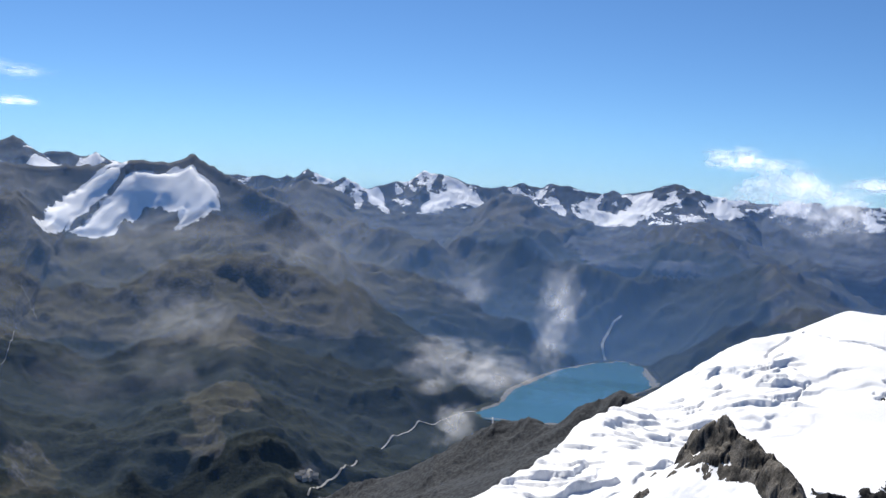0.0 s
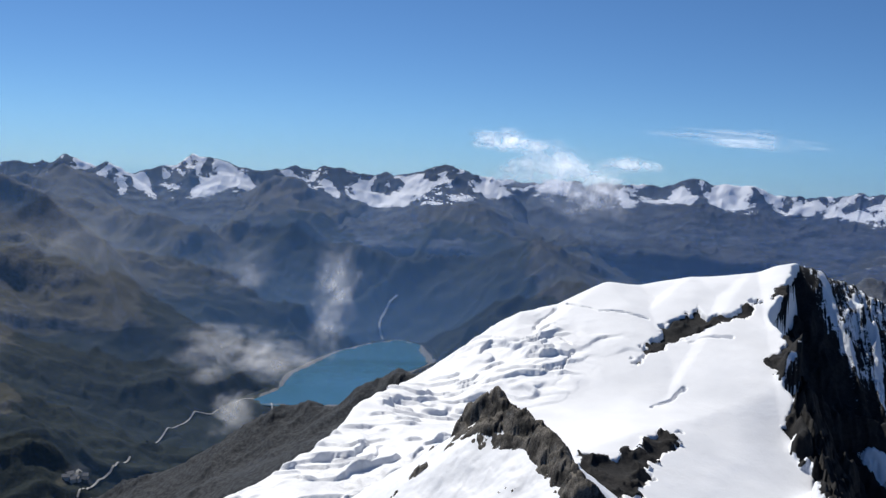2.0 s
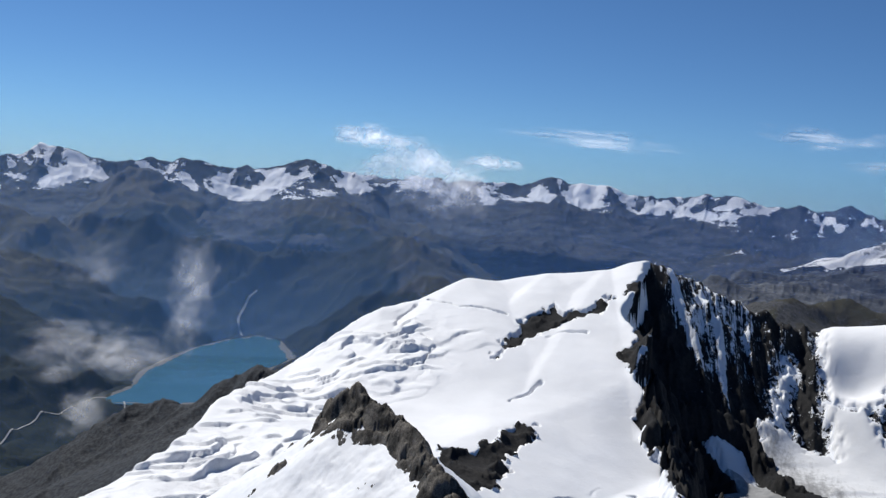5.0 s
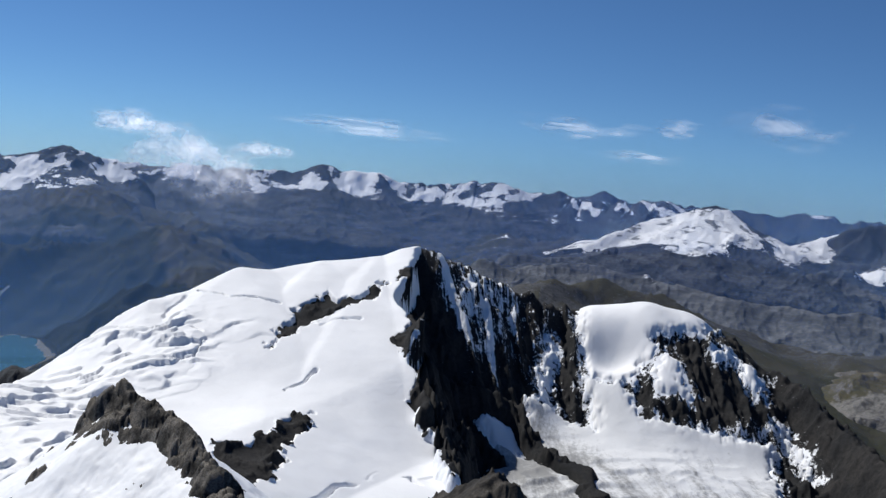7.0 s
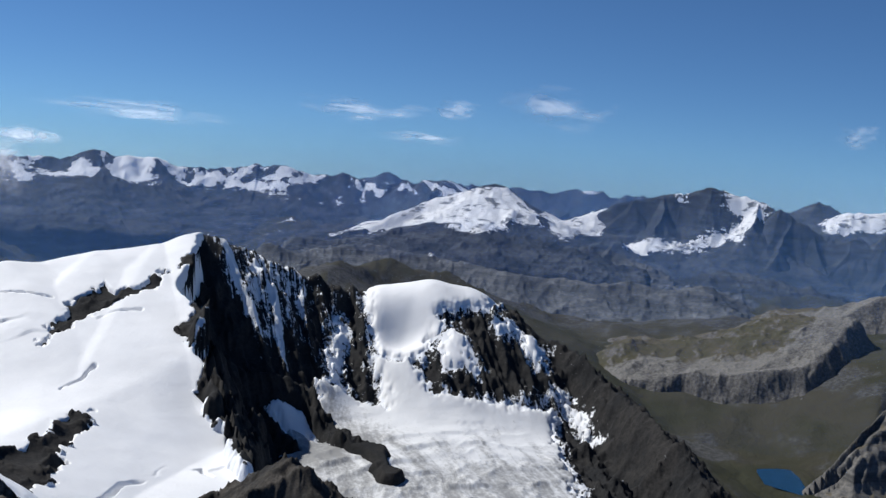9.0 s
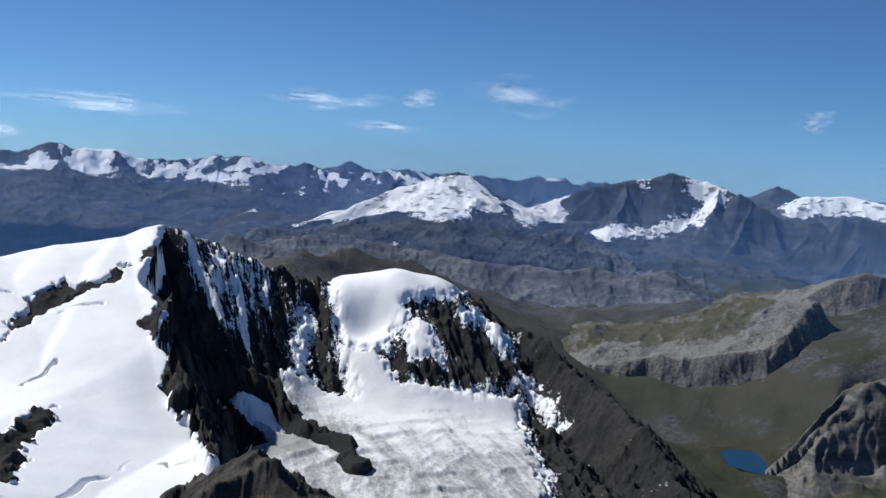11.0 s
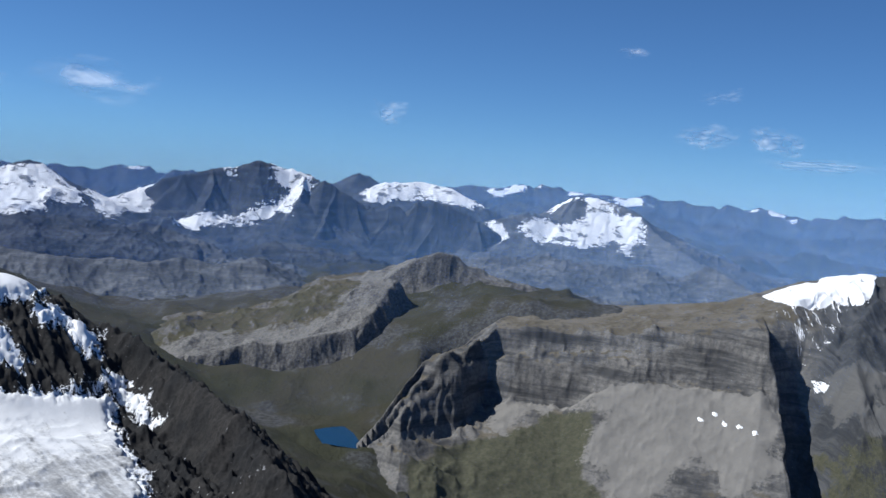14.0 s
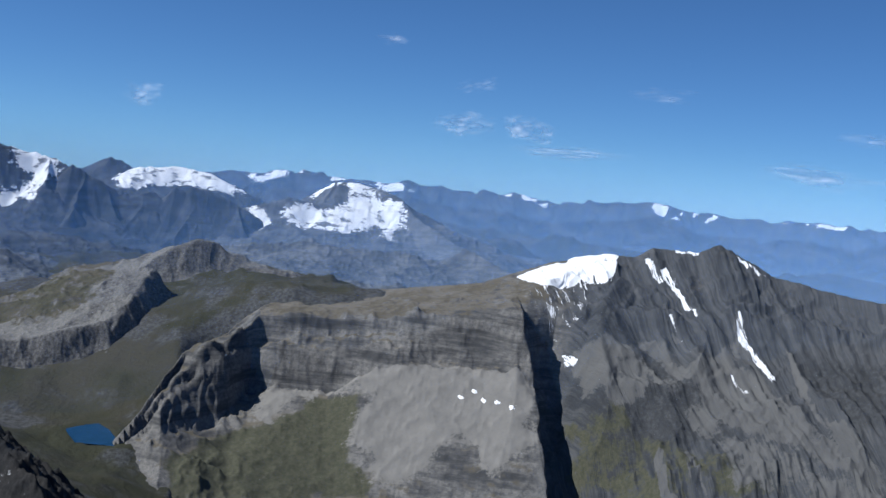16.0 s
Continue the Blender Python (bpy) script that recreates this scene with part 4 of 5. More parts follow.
for (name_, label_, mat_, _), c_ in zip(FIELDS, cover):
    tagged(sheet(name_, mx, my, swell + 1.2 * smooth(4, 14, c_) - 6 * smooth(7, 0, c_), mat_, c_ > 0.5, peak, **(dict(dirt=0.17 + 0.5 * outlet + 0.4 * smooth(655, 575, mx) * smooth(590, 640, my), way=d_bowl + 12 * fbm(mx, my, 80, 3, 185), down=way_bowl) if mat_ is ICE else {})), label_)

# ---- the summit under the eye ----
ox, oy = fan(-180, 180, 361, 0.01, 700, 170)
orr = np.hypot(ox, oy)
own = EYE - 1.75 - 0.64 * np.maximum(orr - 1.5, 0) + 7 * (crags(ox, oy, 50, 5, 6) - 0.5) * smooth(4, 60, orr) - 0.0005 * orr ** 2
summit = mountain("bare rocky summit underfoot, falling steeply to the glacier")
sheet("rock_body", ox, oy, own, DARK_ROCK, (own > ground_height(ox, oy) - 30), summit, snow=0 * ox + 0.1, grey=0 * ox, streak=0 * ox, way=ox, down=oy)

# ---- rock pinnacle on the near arete, with snow on its shady side ----
spine = spots((16.3, -15.6, 110), (17.1, -15.4, 108), (18.06, -15.95, 105), (19.0, -16.5, 102.5), (19.81, -17.15, 99), (20.89, -18.3, 95), (21.64, -19.3, 91), (23.06, -20.5, 87), (26, -24, 80))
head = spots((14.95, -16.1, 112), (15.05, -15.4, 112), (15.4, -15.1, 111.6), (15.9, -15.0, 111.2), (16.34, -14.85, 110.6), (16.56, -14.8, 110.3), (17.09, -15.2, 108))
drift = spots((9.5, -23.5, 104), (11.2, -21.3, 105.5), (11.8, -20.4, 106), (12.4, -19.5, 107), (13.3, -18.7, 108), (14.6, -17.9, 109.5), (16.2, -17.5, 109))
face = spots((15.9, -17.6, 108.6), (16.4, -18.4, 107.4), (16.6, -19.1, 106.6))
face_b = spots((17.3, -17.2, 106.5), (17.7, -18.1, 105.3), (17.8, -19.2, 104))
small = spots((25.0, -22.0, 104), (25.6, -21.4, 103), (26.2, -21.1, 102), (27.4, -21.7, 100), (28.6, -22.6, 98))
px, py = fan(7, 32, 560, 70, 122, 240)
prock = ridge(px, py, spine, 2.1, 2.1, 0.9)
prock = np.maximum(prock, ridge(px, py, head, 3.6, 3.2, 0.8))
for row_ in (face, face_b):
    prock = np.maximum(prock, ridge(px, py, row_, 3.0, 3.0, 0.6))
# broken into blocks along its joints
wx_, wy_ = px + 0.5 * fbm(px, py, 2.5, 4, 118), py + 0.5 * fbm(px, py, 2.5, 4, 119)
big_, big_lean, big_gap = cells(0.8 * wx_ + 0.6 * wy_, 0.55 * (0.6 * wx_ - 0.8 * wy_), 2.4, 120)
bit_, bit_lean, bit_gap = cells(wx_, 0.6 * wy_, 0.8, 125)
blocks = 0.55 * big_ + 0.9 * big_lean - 0.5 * smooth(0.16, 0.0, big_gap) + 0.15 * bit_ + 0.3 * bit_lean - 0.14 * smooth(0.2, 0.0, bit_gap)
prock = prock + blocks + 0.9 * (crags(px, py, 5, 6, 111, 0.65) - 0.5) + 0.25 * fbm(px, py, 0.9, 3, 112, 0.6)
prock = np.maximum(prock, ridge(px, py, drift[:6], 3.0, 3.0, 0.2) - 0.35 + 0.5 * blocks)
prock = np.maximum(prock, ridge(px, py, small, 1.2, 0.9, 0.4) + 0.8 * blocks + 0.8 * (crags(px, py, 5, 6, 113, 0.6) - 0.5))
lowered = spine - np.array([0, 0, 1.5])
psnow = blur(np.maximum(ridge(px, py, drift, 1.3, 0.75, 0.8), ridge(px, py, lowered, 0.8, 0.8, 0.8)), 4) + 0.7 * fbm(px, py, 7, 5, 114, 0.6) - 0.1
d_spine, _, _, _ = along(px, py, np.vstack([head, spine[2:]]))
prock = np.maximum(prock, psnow - 0.5 + smooth(9, 1.5, d_spine) * (0.25 + 0.9 * blocks + 1.6 * (crags(px, py, 4.2, 5, 121, 0.62) - 0.45)))
# ribs and loose blocks break through the drift
d_face = np.minimum(along(px, py, face)[0], along(px, py, face_b)[0])
d_edge, _, _, _ = along(px, py, drift)
prock = np.maximum(prock, psnow - 0.55 + smooth(4.2, 0.6, d_face + 0.8 * fbm(px, py, 2, 3, 122)) * (1.1 + 0.9 * blocks))
prock = np.maximum(prock, psnow - 0.9 + smooth(2.6, 0.4, d_edge) * (0.75 + 0.8 * blocks + 1.2 * (crags(px, py, 5, 4, 123) - 0.5)))
under = psnow - 1.2
pinnacle = mountain("weathered brown rock pinnacle with drifted snow", "rock")
pinnacle.name = "rock_pinnacle"
floor_ = EYE - 0.46 * np.hypot(px, py) - 6
sheet("rock_body", px, py, np.maximum(prock, under), NEAR_ROCK, np.maximum(prock, under) > floor_, pinnacle)
tagged(sheet("snow_drift", px, py, psnow, SNOW, (psnow > prock - 0.35) & (psnow > floor_), pinnacle), "wind-packed snow drift")

# ---- brown rock tooth at the end of the spur ----
tooth_line = spots((34.6, -21.8, 300), (36.2, -20.2, 312), (37.5, -18.7, 322), (38.1, -18.2, 326), (38.8, -18.9, 320), (40.2, -20.3, 308), (42.5, -22.6, 290))
tx, ty = fan(32, 45, 320, 250, 360, 140)
tz = ridge(tx, ty, tooth_line, 1.0, 0.8, 1.0) + 9 * (crags(tx, ty, 22, 6, 115, 0.6) - 0.5) + 2 * (crags(tx, ty, 6, 4, 116) - 0.5)
tooth = mountain("brown crumbling rock tooth above the snow", "rock")
tooth.name = "rock_tooth"
sheet("rock_body", tx, ty, tz, TOOTH_ROCK, tz > EYE - 0.44 * np.hypot(tx, ty) - 4, tooth)

# ---- mountains across the pond valley ----
# lines that follow one another from the back of the plateau down to the valley
SKYLINE = [(62, -24, 1450), (66, -19, 1450), (68.2, -16.4, 1450), (69, -15.2, 1480), (69.8, -14, 1520), (70.8, -12.7, 1590), (73.2, -11.4, 1690), (75, -10.0, 1800), (77, -9.0, 2050), (78.8, -8.75, 2050), (82.6, -8.4, 2000), (87.5, -7.65, 2000),
           (89.7, -6.8, 2000), (91.5, -6.05, 2000), (94.8, -5.3, 2000), (96.2, -5.3, 1980), (97.1, -4.75, 1980), (99.6, -4.65, 1960), (100.45, -4.15, 1950), (101.4, -4.6, 1940), (103.6, -5.6, 1900), (106.3, -6.0, 1860), (109.3, -6.2, 1820), (118, -7, 1700)]
BEHIND = [(b, e - 4, r + 380) for b, e, r in SKYLINE]
BRINK = [(62, -25, 1420), (66, -19.5, 1420), (68.2, -16.9, 1425), (69.8, -14.4, 1495), (70.8, -13.1, 1545), (73.2, -11.9, 1630), (75, -10.25, 1702), (79.5, -10.0, 1700), (82.8, -9.86, 1690), (86, -9.46, 1680), (88.6, -9.1, 1665), (90.2, -9.2, 1650), (92, -9.0, 1740), (94.8, -8, 1780),
         (97, -7.5, 1800), (100.5, -7.3, 1780), (104, -8.2, 1730), (109, -8.6, 1660), (118, -9, 1550)]
LEDGE = [(62, -25.5, 1410), (66, -20, 1410), (69.8, -15, 1478), (70.8, -13.8, 1528), (73.2, -12.6, 1612), (74.6, -11.7, 1686), (79.5, -10.96, 1690), (82.8, -10.63, 1680), (86, -10.45, 1668), (88.7, -10.2, 1655), (90.2, -10.2, 1640), (92, -10.6, 1670), (94.8, -10, 1690), (100.5, -10, 1670), (109, -11, 1570), (118, -12, 1450)]
TERRACE = [(62, -26, 1400), (66, -20.3, 1400), (69.8, -15.3, 1466), (70.8, -14.2, 1514), (73.2, -13.0, 1592), (74.6, -12.1, 1668), (76.4, -11.85, 1650), (78.4, -11.9, 1645), (81, -12.4, 1625), (83, -12.05, 1635), (85.5, -11.4, 1645), (88.2, -11.6, 1630), (90.2, -11.2, 1622), (92, -12.5, 1600), (94.8, -12, 1610), (100.5, -12.5, 1580), (109, -13, 1490), (118, -15, 1380)]
FOOT = [(62, -27, 1380), (66, -21, 1385), (69.8, -16.6, 1430), (73, -15.9, 1520), (74.6, -14.6, 1640), (76.6, -14.05, 1622), (79.2, -14.05, 1615), (81, -13.0, 1612), (83, -12.55, 1622), (85.5, -11.85, 1636), (88.2, -12.1, 1618), (90, -11.9, 1606), (92, -14, 1540), (95, -14, 1540), (100.5, -14.5, 1520), (109, -15, 1440), (118, -17, 1330)]
SLOPE = [(62, -28, 1350), (66, -22, 1370), (70, -17.6, 1400), (73, -17.8, 1430), (76, -18.5, 1430), (80, -20, 1390), (86, -20, 1370), (92, -19.5, 1370), (95, -18.5, 1390), (100, -18.5, 1370), (109, -17.5, 1350), (118, -20, 1250)]
VALLEY = [(62, -31, 1000), (118, -33, 1000)]
gully_wall = spots((90.0, -8.9, 1700), (90.3, -9.35, 1650), (91, -10.5, 1600), (91.4, -12.2, 1540), (91.7, -14.3, 1480), (92.5, -18.5, 1380), (92.8, -22, 1300))
buttress = spots((95.4, -6.4, 1900), (94.9, -7.2, 1820), (94.5, -8.0, 1760), (94.6, -9.4, 1700), (95.2, -12, 1610))


def slanted(b, p):
    """The great face's chutes run aslant: bearings measured along them."""
    return b - 1.9 * np.maximum(p - 1, 0)


def cliffs_rough(x, y):
    h, p = loft(x, y, BEHIND, SKYLINE, BRINK, LEDGE, TERRACE, FOOT, SLOPE, VALLEY)
    b = np.degrees(np.arctan2(x, y))
    left, right = smooth(75.5, 73.5, b), smooth(90.5, 94, b)
    crest_ = smooth(1.0, 1.25, p) + 0.15
    talus = smooth(5.0, 5.15, p) * (1 - left) * (1 - right)
    top_ = smooth(2.0, 1.9, p) * (1 - left) * (1 - right)
    cliff_ = (smooth(1.95, 2.05, p) * smooth(3.1, 2.9, p) + smooth(3.95, 4.05, p) * smooth(5.1, 4.9, p)) * (1 - right)
    n = 30 * (crags(x, y, 150, 7, 71, 0.58) - 0.5) + 10 * (crags(x, y, 40, 5, 72) - 0.5)
    n = n * (1 - 0.86 * np.maximum(talus, 0.75 * top_))
    n = n + cliff_ * (5 * (crags(b * 60 + 30 * fbm(x, y, 80, 4, 178), 55 * p, 46, 5, 78, 0.62) - 0.5) + 9 * (crags(x, y, 34, 5, 73) - 0.5))
    # chutes and ribs slant down the great face
    q = slanted(b, p)
    n = n + right * smooth(6.3, 5.5, p) * (15 * (crags(q * 30 + 12 * fbm(x, y, 120, 4, 177), 20 * p, 56, 6, 77, 0.62) - 0.45) + 8 * (crags(q * 30 + 6 * fbm(x, y, 60, 4, 187), 12 * p, 19, 4, 78, 0.6) - 0.45))
    # the gully: a sheer near wall, rising slowly on the other side
    d, _, s, _ = along(x + 9 * fbm(x, y, 70, 4, 188, 0.6), y + 9 * fbm(x, y, 70, 4, 189, 0.6), gully_wall)
    d = d * s
    n = n - (52 + 30 * smooth(2.5, 4.5, p)) * smooth(0, 8, d) * (1 - smooth(26 + 60 * smooth(2.8, 4.8, p), 110 + 90 * smooth(2.8, 4.8, p), d)) * smooth(1.6, 2.2, p) * smooth(6.2, 5.6, p)
    h = h + n * np.clip(crest_, 0, 1)
    h = top(h, ridge(x, y, buttress, 0.6, 1.6, 4) + 14 * (crags(x, y, 50, 5, 74) - 0.5), 4)
    return h + 3 * (crags(x, y, 26, 4, 76) - 0.5) * np.clip(crest_, 0, 1) + 1.2 * fbm(x, y, 14, 3, 79)


def scree_mark(x, y):
    return np.maximum.reduce([smooth(-w, w, inside(x, y, o)) * k for o, w, k in (([(1569, -405), (1534, -415), (1467, -421), (1394, -466), (1343, -498), (1346, -489), (1394, -455), (1468, -410)], 5, 1.0), ([(1470, -215), (1467, -223), (1397, -227), (1373, -230), (1375, -221)], 4, 1.0), ([(1468, -255), (1473, -264), (1399, -274), (1369, -282), (1372, -274)], 4, 1.0), ([(1703, -181), (1654, -218), (1571, -282), (1494, -322), (1425, -398), (1335, -495), (1349, -502), (1431, -434), (1547, -386), (1659, -344), (1615, -292), (1631, -260), (1711, -221)], 20, 0.85), ([(1688, -91), (1684, -133), (1679, -181), (1632, -217), (1563, -203), (1570, -152), (1592, -110)], 16, 0.75), ([(1495, 425), (1574, 403), (1604, 383), (1620, 290), (1620, 217), (1629, 108), (1616, -12), (1618, -38), (1453, -34), (1417, 22), (1463, 52), (1389, 156), (1451, 235), (1538, 228), (1563, 315), (1479, 375)], 45, 0.9), ([(1703, -181), (1654, -218), (1568, -264), (1489, -322), (1439, -385), (1369, -438), (1316, -474), (1372, -315), (1479, -291), (1552, -246), (1632, -198)], 22, 0.62), ([(1724, -360), (1671, -371), (1603, -383), (1502, -411), (1401, -450), (1334, -499), (1312, -492), (1316, -474), (1416, -432), (1513, -388), (1605, -366), (1685, -352)], 8, 0.9), ([(1858, -252), (1715, -251), (1683, -274), (1685, -259), (1729, -243)], 6, 0.9), ([(1730, 453), (1714, 378), (1708, 278), (1662, 140), (1671, 67), (1645, -5), (1641, -5), (1660, 66), (1658, 139), (1690, 275), (1666, 367), (1674, 438)], 5, 1.0), ([(1476, -215), (1476, -227), (1398, -228), (1373, -243), (1368, -235), (1402, -221), (1457, -216)], 5, 0.9), ([(1455, -258), (1410, -261), (1375, -274), (1376, -267), (1406, -255)], 5, 0.9), ([(1665, -428), (1585, -435), (1473, -442), (1405, -474), (1352, -503), (1348, -502), (1392, -463), (1469, -434), (1580, -426)], 5, 0.9))])


GULLY_SNOW = ([(1967, 16), (1988, -32), (1987, -76), (1970, -140), (1919, -171), (1882, -153), (1906, -108), (1853, -34), (1911, -2)], [(1930, -223), (1933, -235), (1867, -258), (1863, -245)], [(1904, -247), (1913, -264), (1864, -281), (1796, -288), (1740, -305), (1731, -300), (1784, -278), (1854, -265)],
              [(1729, -250), (1730, -258), (1649, -283), (1666, -279)], [(1722, -361), (1722, -369), (1674, -376), (1630, -388), (1574, -404), (1571, -396), (1642, -375), (1668, -357)],
              [(1606, -335), (1601, -342), (1546, -366), (1551, -357)], [(1950, -324), (1931, -324), (1922, -322), (1943, -281), (1975, -285)], [(1897, -381), (1874, -411), (1827, -434), (1839, -420), (1875, -390)], [(1700, -67), (1671, -107), (1665, -95), (1668, -80)])


def cliff_marks(x, y, z):
    turf = np.maximum(smooth(-30, 30, inside(x, y, [(1440, 433), (1476, 374), (1555, 313), (1543, 238), (1452, 244), (1377, 195), (1352, 262), (1231, 433), (1282, 461)])), 0.5 * smooth(-30, 30, np.maximum(inside(x, y, [(1635, -70), (1588, -134), (1566, -177), (1523, -229), (1421, -290), (1354, -333), (1454, -77)]), inside(x, y, [(1484, -422), (1420, -453), (1379, -511), (1312, -492), (1348, -488), (1397, -450)]))))
    b = np.degrees(np.arctan2(x, y))
    _, p = loft(x, y, BEHIND, SKYLINE, BRINK, LEDGE, TERRACE, FOOT, SLOPE, VALLEY)
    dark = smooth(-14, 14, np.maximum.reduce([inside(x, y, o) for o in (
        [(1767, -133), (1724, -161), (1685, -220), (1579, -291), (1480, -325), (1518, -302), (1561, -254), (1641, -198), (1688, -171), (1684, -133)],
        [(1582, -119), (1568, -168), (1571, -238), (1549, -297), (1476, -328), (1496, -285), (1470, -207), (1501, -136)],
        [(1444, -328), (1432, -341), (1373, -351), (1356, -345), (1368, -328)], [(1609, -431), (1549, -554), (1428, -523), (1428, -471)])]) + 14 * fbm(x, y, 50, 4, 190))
    turf = np.maximum(turf, 0.62 * smooth(-25, 25, inside(x, y, [(1465, -191), (1485, -284), (1405, -395), (1333, -451), (1372, -193)])))
    white = np.maximum.reduce([inside(x, y, o) for o in GULLY_SNOW])
    scatter = smooth(-25, 20, inside(x, y, [(1947, -1), (1987, -76), (1902, -129), (1754, -133), (1722, -78), (1721, -33), (1772, -5)]))
    snow = np.maximum(0.6 * smooth(-5, 4, white), 0.4 * scatter)
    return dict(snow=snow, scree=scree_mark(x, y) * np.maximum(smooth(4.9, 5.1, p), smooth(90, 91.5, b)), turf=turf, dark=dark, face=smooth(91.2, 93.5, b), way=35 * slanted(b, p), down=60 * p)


CLIFF_GRID = (58, 122, 1050, 1000, 2400, 320)
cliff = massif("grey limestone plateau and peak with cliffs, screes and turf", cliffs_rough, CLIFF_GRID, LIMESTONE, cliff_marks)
snowfield(cliff, "ice_cap", [[(1967, 16), (1988, -32), (1987, -76), (3967, -332), (1919, -171), (1882, -153), (1906, -108), (1853, -34), (1911, -2)]], cliffs_rough, (86, 98, 300, 1700, 2080, 120), FAR_SNOW, 6, "small white ice cap", 5, 21, 20)
for o_ in ([(1551, 89), (1554, 85), (1549, 79), (1543, 77), (1543, 84)], [(1563, 68), (1566, 64), (1563, 58), (1558, 57), (1557, 64)], [(1545, 52), (1547, 48), (1543, 42), (1537, 41), (1537, 47)], [(1536, 30), (1538, 26), (1534, 20), (1529, 19), (1528, 26)], [(1524, 7), (1526, 3), (1522, -3), (1518, -4), (1516, 3)]):
    snowfield(cliff, "snow_patch", [o_], cliffs_rough, (83, 92, 420, 1420, 1650, 160), FAR_SNOW, 2, "", 1, 22, 2)

class Terrace:
    """A cliff whose foot runs out in screes; behind its edge the land goes on."""

    def __init__(self, line, drop, reach, talus, rise, back, seed, rough=1.0):
        self.line, self.drop, self.reach, self.talus, self.rise, self.back, self.seed, self.rough = line, drop, reach, talus, rise, back, seed, rough
        self.span = float(np.hypot(*(line[1:, :2] - line[:-1, :2]).T).sum())

    def broad(self, x, y):
        """The edge's height, carried smoothly over the land round it."""
        total, weight = 0 * x, 0 * x
        for p in self.line:
            w = 1 / ((x - p[0]) ** 2 + (y - p[1]) ** 2 + 1600) ** 1.5
            total, weight = total + w * p[2], weight + w
        return total / weight

    def height(self, x, y):
        n = self.seed
        wx, wy = x + 16 * fbm(x, y, 70, 5, n + 1, 0.6), y + 16 * fbm(x, y, 70, 5, n + 2, 0.6)
        d, z, s, way = along(wx, wy, self.line)
        z = z + (self.broad(wx, wy) - z) * smooth(5, 60, d)
        deep = self.drop * (1 + 0.45 * fbm(x, y, 190, 3, n + 3))
        near = z - deep * (1 - np.exp(-(d / self.reach) ** 1.5)) - self.talus * d
        far = z + self.rise * np.minimum(d, self.back) - 0.28 * np.maximum(d - self.back, 0)
        h = np.where(s > 0, far, near) - 0.5 * np.maximum(np.maximum(-way, way - self.span), 0)
        wall = smooth(0.1 * self.reach, 0.5 * self.reach, d) * smooth(2.2 * self.reach, 1.0 * self.reach, d) * (s < 0)
        h = h + wall * self.rough * (14 * (crags(x, y, 46, 5, n + 4, 0.64) - 0.5))
        return h + self.rough * (16 * (crags(x, y, 120, 6, n + 5, 0.6) - 0.5) * (0.3 + 0.7 * smooth(0, 40, d)) + 5 * (crags(x, y, 40, 4, n + 6) - 0.5))

    def marks(self, x, y, z):
        d, _, s, way = along(x, y, self.line)
        screes = (s < 0) * smooth(0.7, 1.4, d / self.reach) * smooth(130, 60, d + 60 * fbm(x, y, 90, 4, self.seed + 7))
        flags = (s > 0) * (0.66 + 0.7 * fbm(x, 2.5 * y, 90, 5, self.seed + 8, 0.62)) * smooth(160, 40, d)
        return dict(snow=0 * x, wood=0 * x, rock=smooth(2.0, 0.8, d / self.reach), scree=np.clip(0.75 * screes + flags, 0, 1))


hill = spots((66.5, -8.9, 2240), (68.29, -8.09, 2260), (69.06, -7.39, 2280), (69.99, -6.83, 2300), (71.24, -6.31, 2310), (72.06, -6.44, 2310), (73.08, -7.06, 2300), (74.1, -7.61, 2280), (75.55, -7.74, 2260), (76.83, -7.84, 2250), (77.86, -8.69, 2220), (79.5, -9.6, 2180))
knoll = spots((57.5, -13.0, 1830), (59.4, -12.5, 1840), (60.56, -12.19, 1850), (61.2, -11.96, 1850), (62.18, -12.04, 1840), (63.79, -11.63, 1840), (65.42, -11.36, 1850), (66.71, -11.05, 1870), (67.64, -10.24, 1910), (68.08, -9.56, 1960), (68.35, -8.9, 2020), (69.05, -8.2, 2120))
for made_, grid_, label_ in ((Terrace(hill, 46, 42, 0.36, -0.2, 200, 81), (60, 86, 560, 1950, 2700, 170), "dark rounded hill above brown pastures"),
                             (Terrace(knoll, 66, 48, 0.24, 0.09, 170, 83, 1.2), (53, 76, 560, 1600, 2400, 200), "pale rock knolls with shaded cliffs")):
    massif(label_, made_.height, grid_, PASTURE, made_.marks, "hill")

# ---- ice peaks beyond ----
ice_peak = spots((38, -6.6, 3150), (39.8, -6.3, 3200), (42.6, -5.2, 3300), (45.1, -3.85, 3450), (48.85, -2.55, 3500), (49.5, -2.7, 3500), (51.5, -4.25, 3450), (52.2, -4.7, 3450), (53.8, -4.1, 3500), (55.7, -3.3, 3550))
wall_peak = spots((55.0, -3.6, 3500), (55.7, -3.2, 3500), (57.9, -2.6, 3500), (59.4, -2.3, 3500), (60.9, -1.77, 3500), (62.6, -2.15, 3500), (63.8, -2.45, 3480), (65.4, -3.3, 3430), (67, -3.95, 3400), (70, -4.4, 3350), (73, -4.6, 3300))
pyramid = spots((63.5, -3.6, 4000), (64.8, -3.0, 4000), (66.5, -2.15, 4000), (67.8, -2.7, 4000), (69, -3.5, 4000))
ice_cap = spots((65.5, -4.0, 3700), (66.4, -3.6, 3700), (67.8, -2.65, 3750), (70.2, -2.4, 3800), (72, -2.75, 3750), (73.6, -3.4, 3700), (75, -4, 3650))
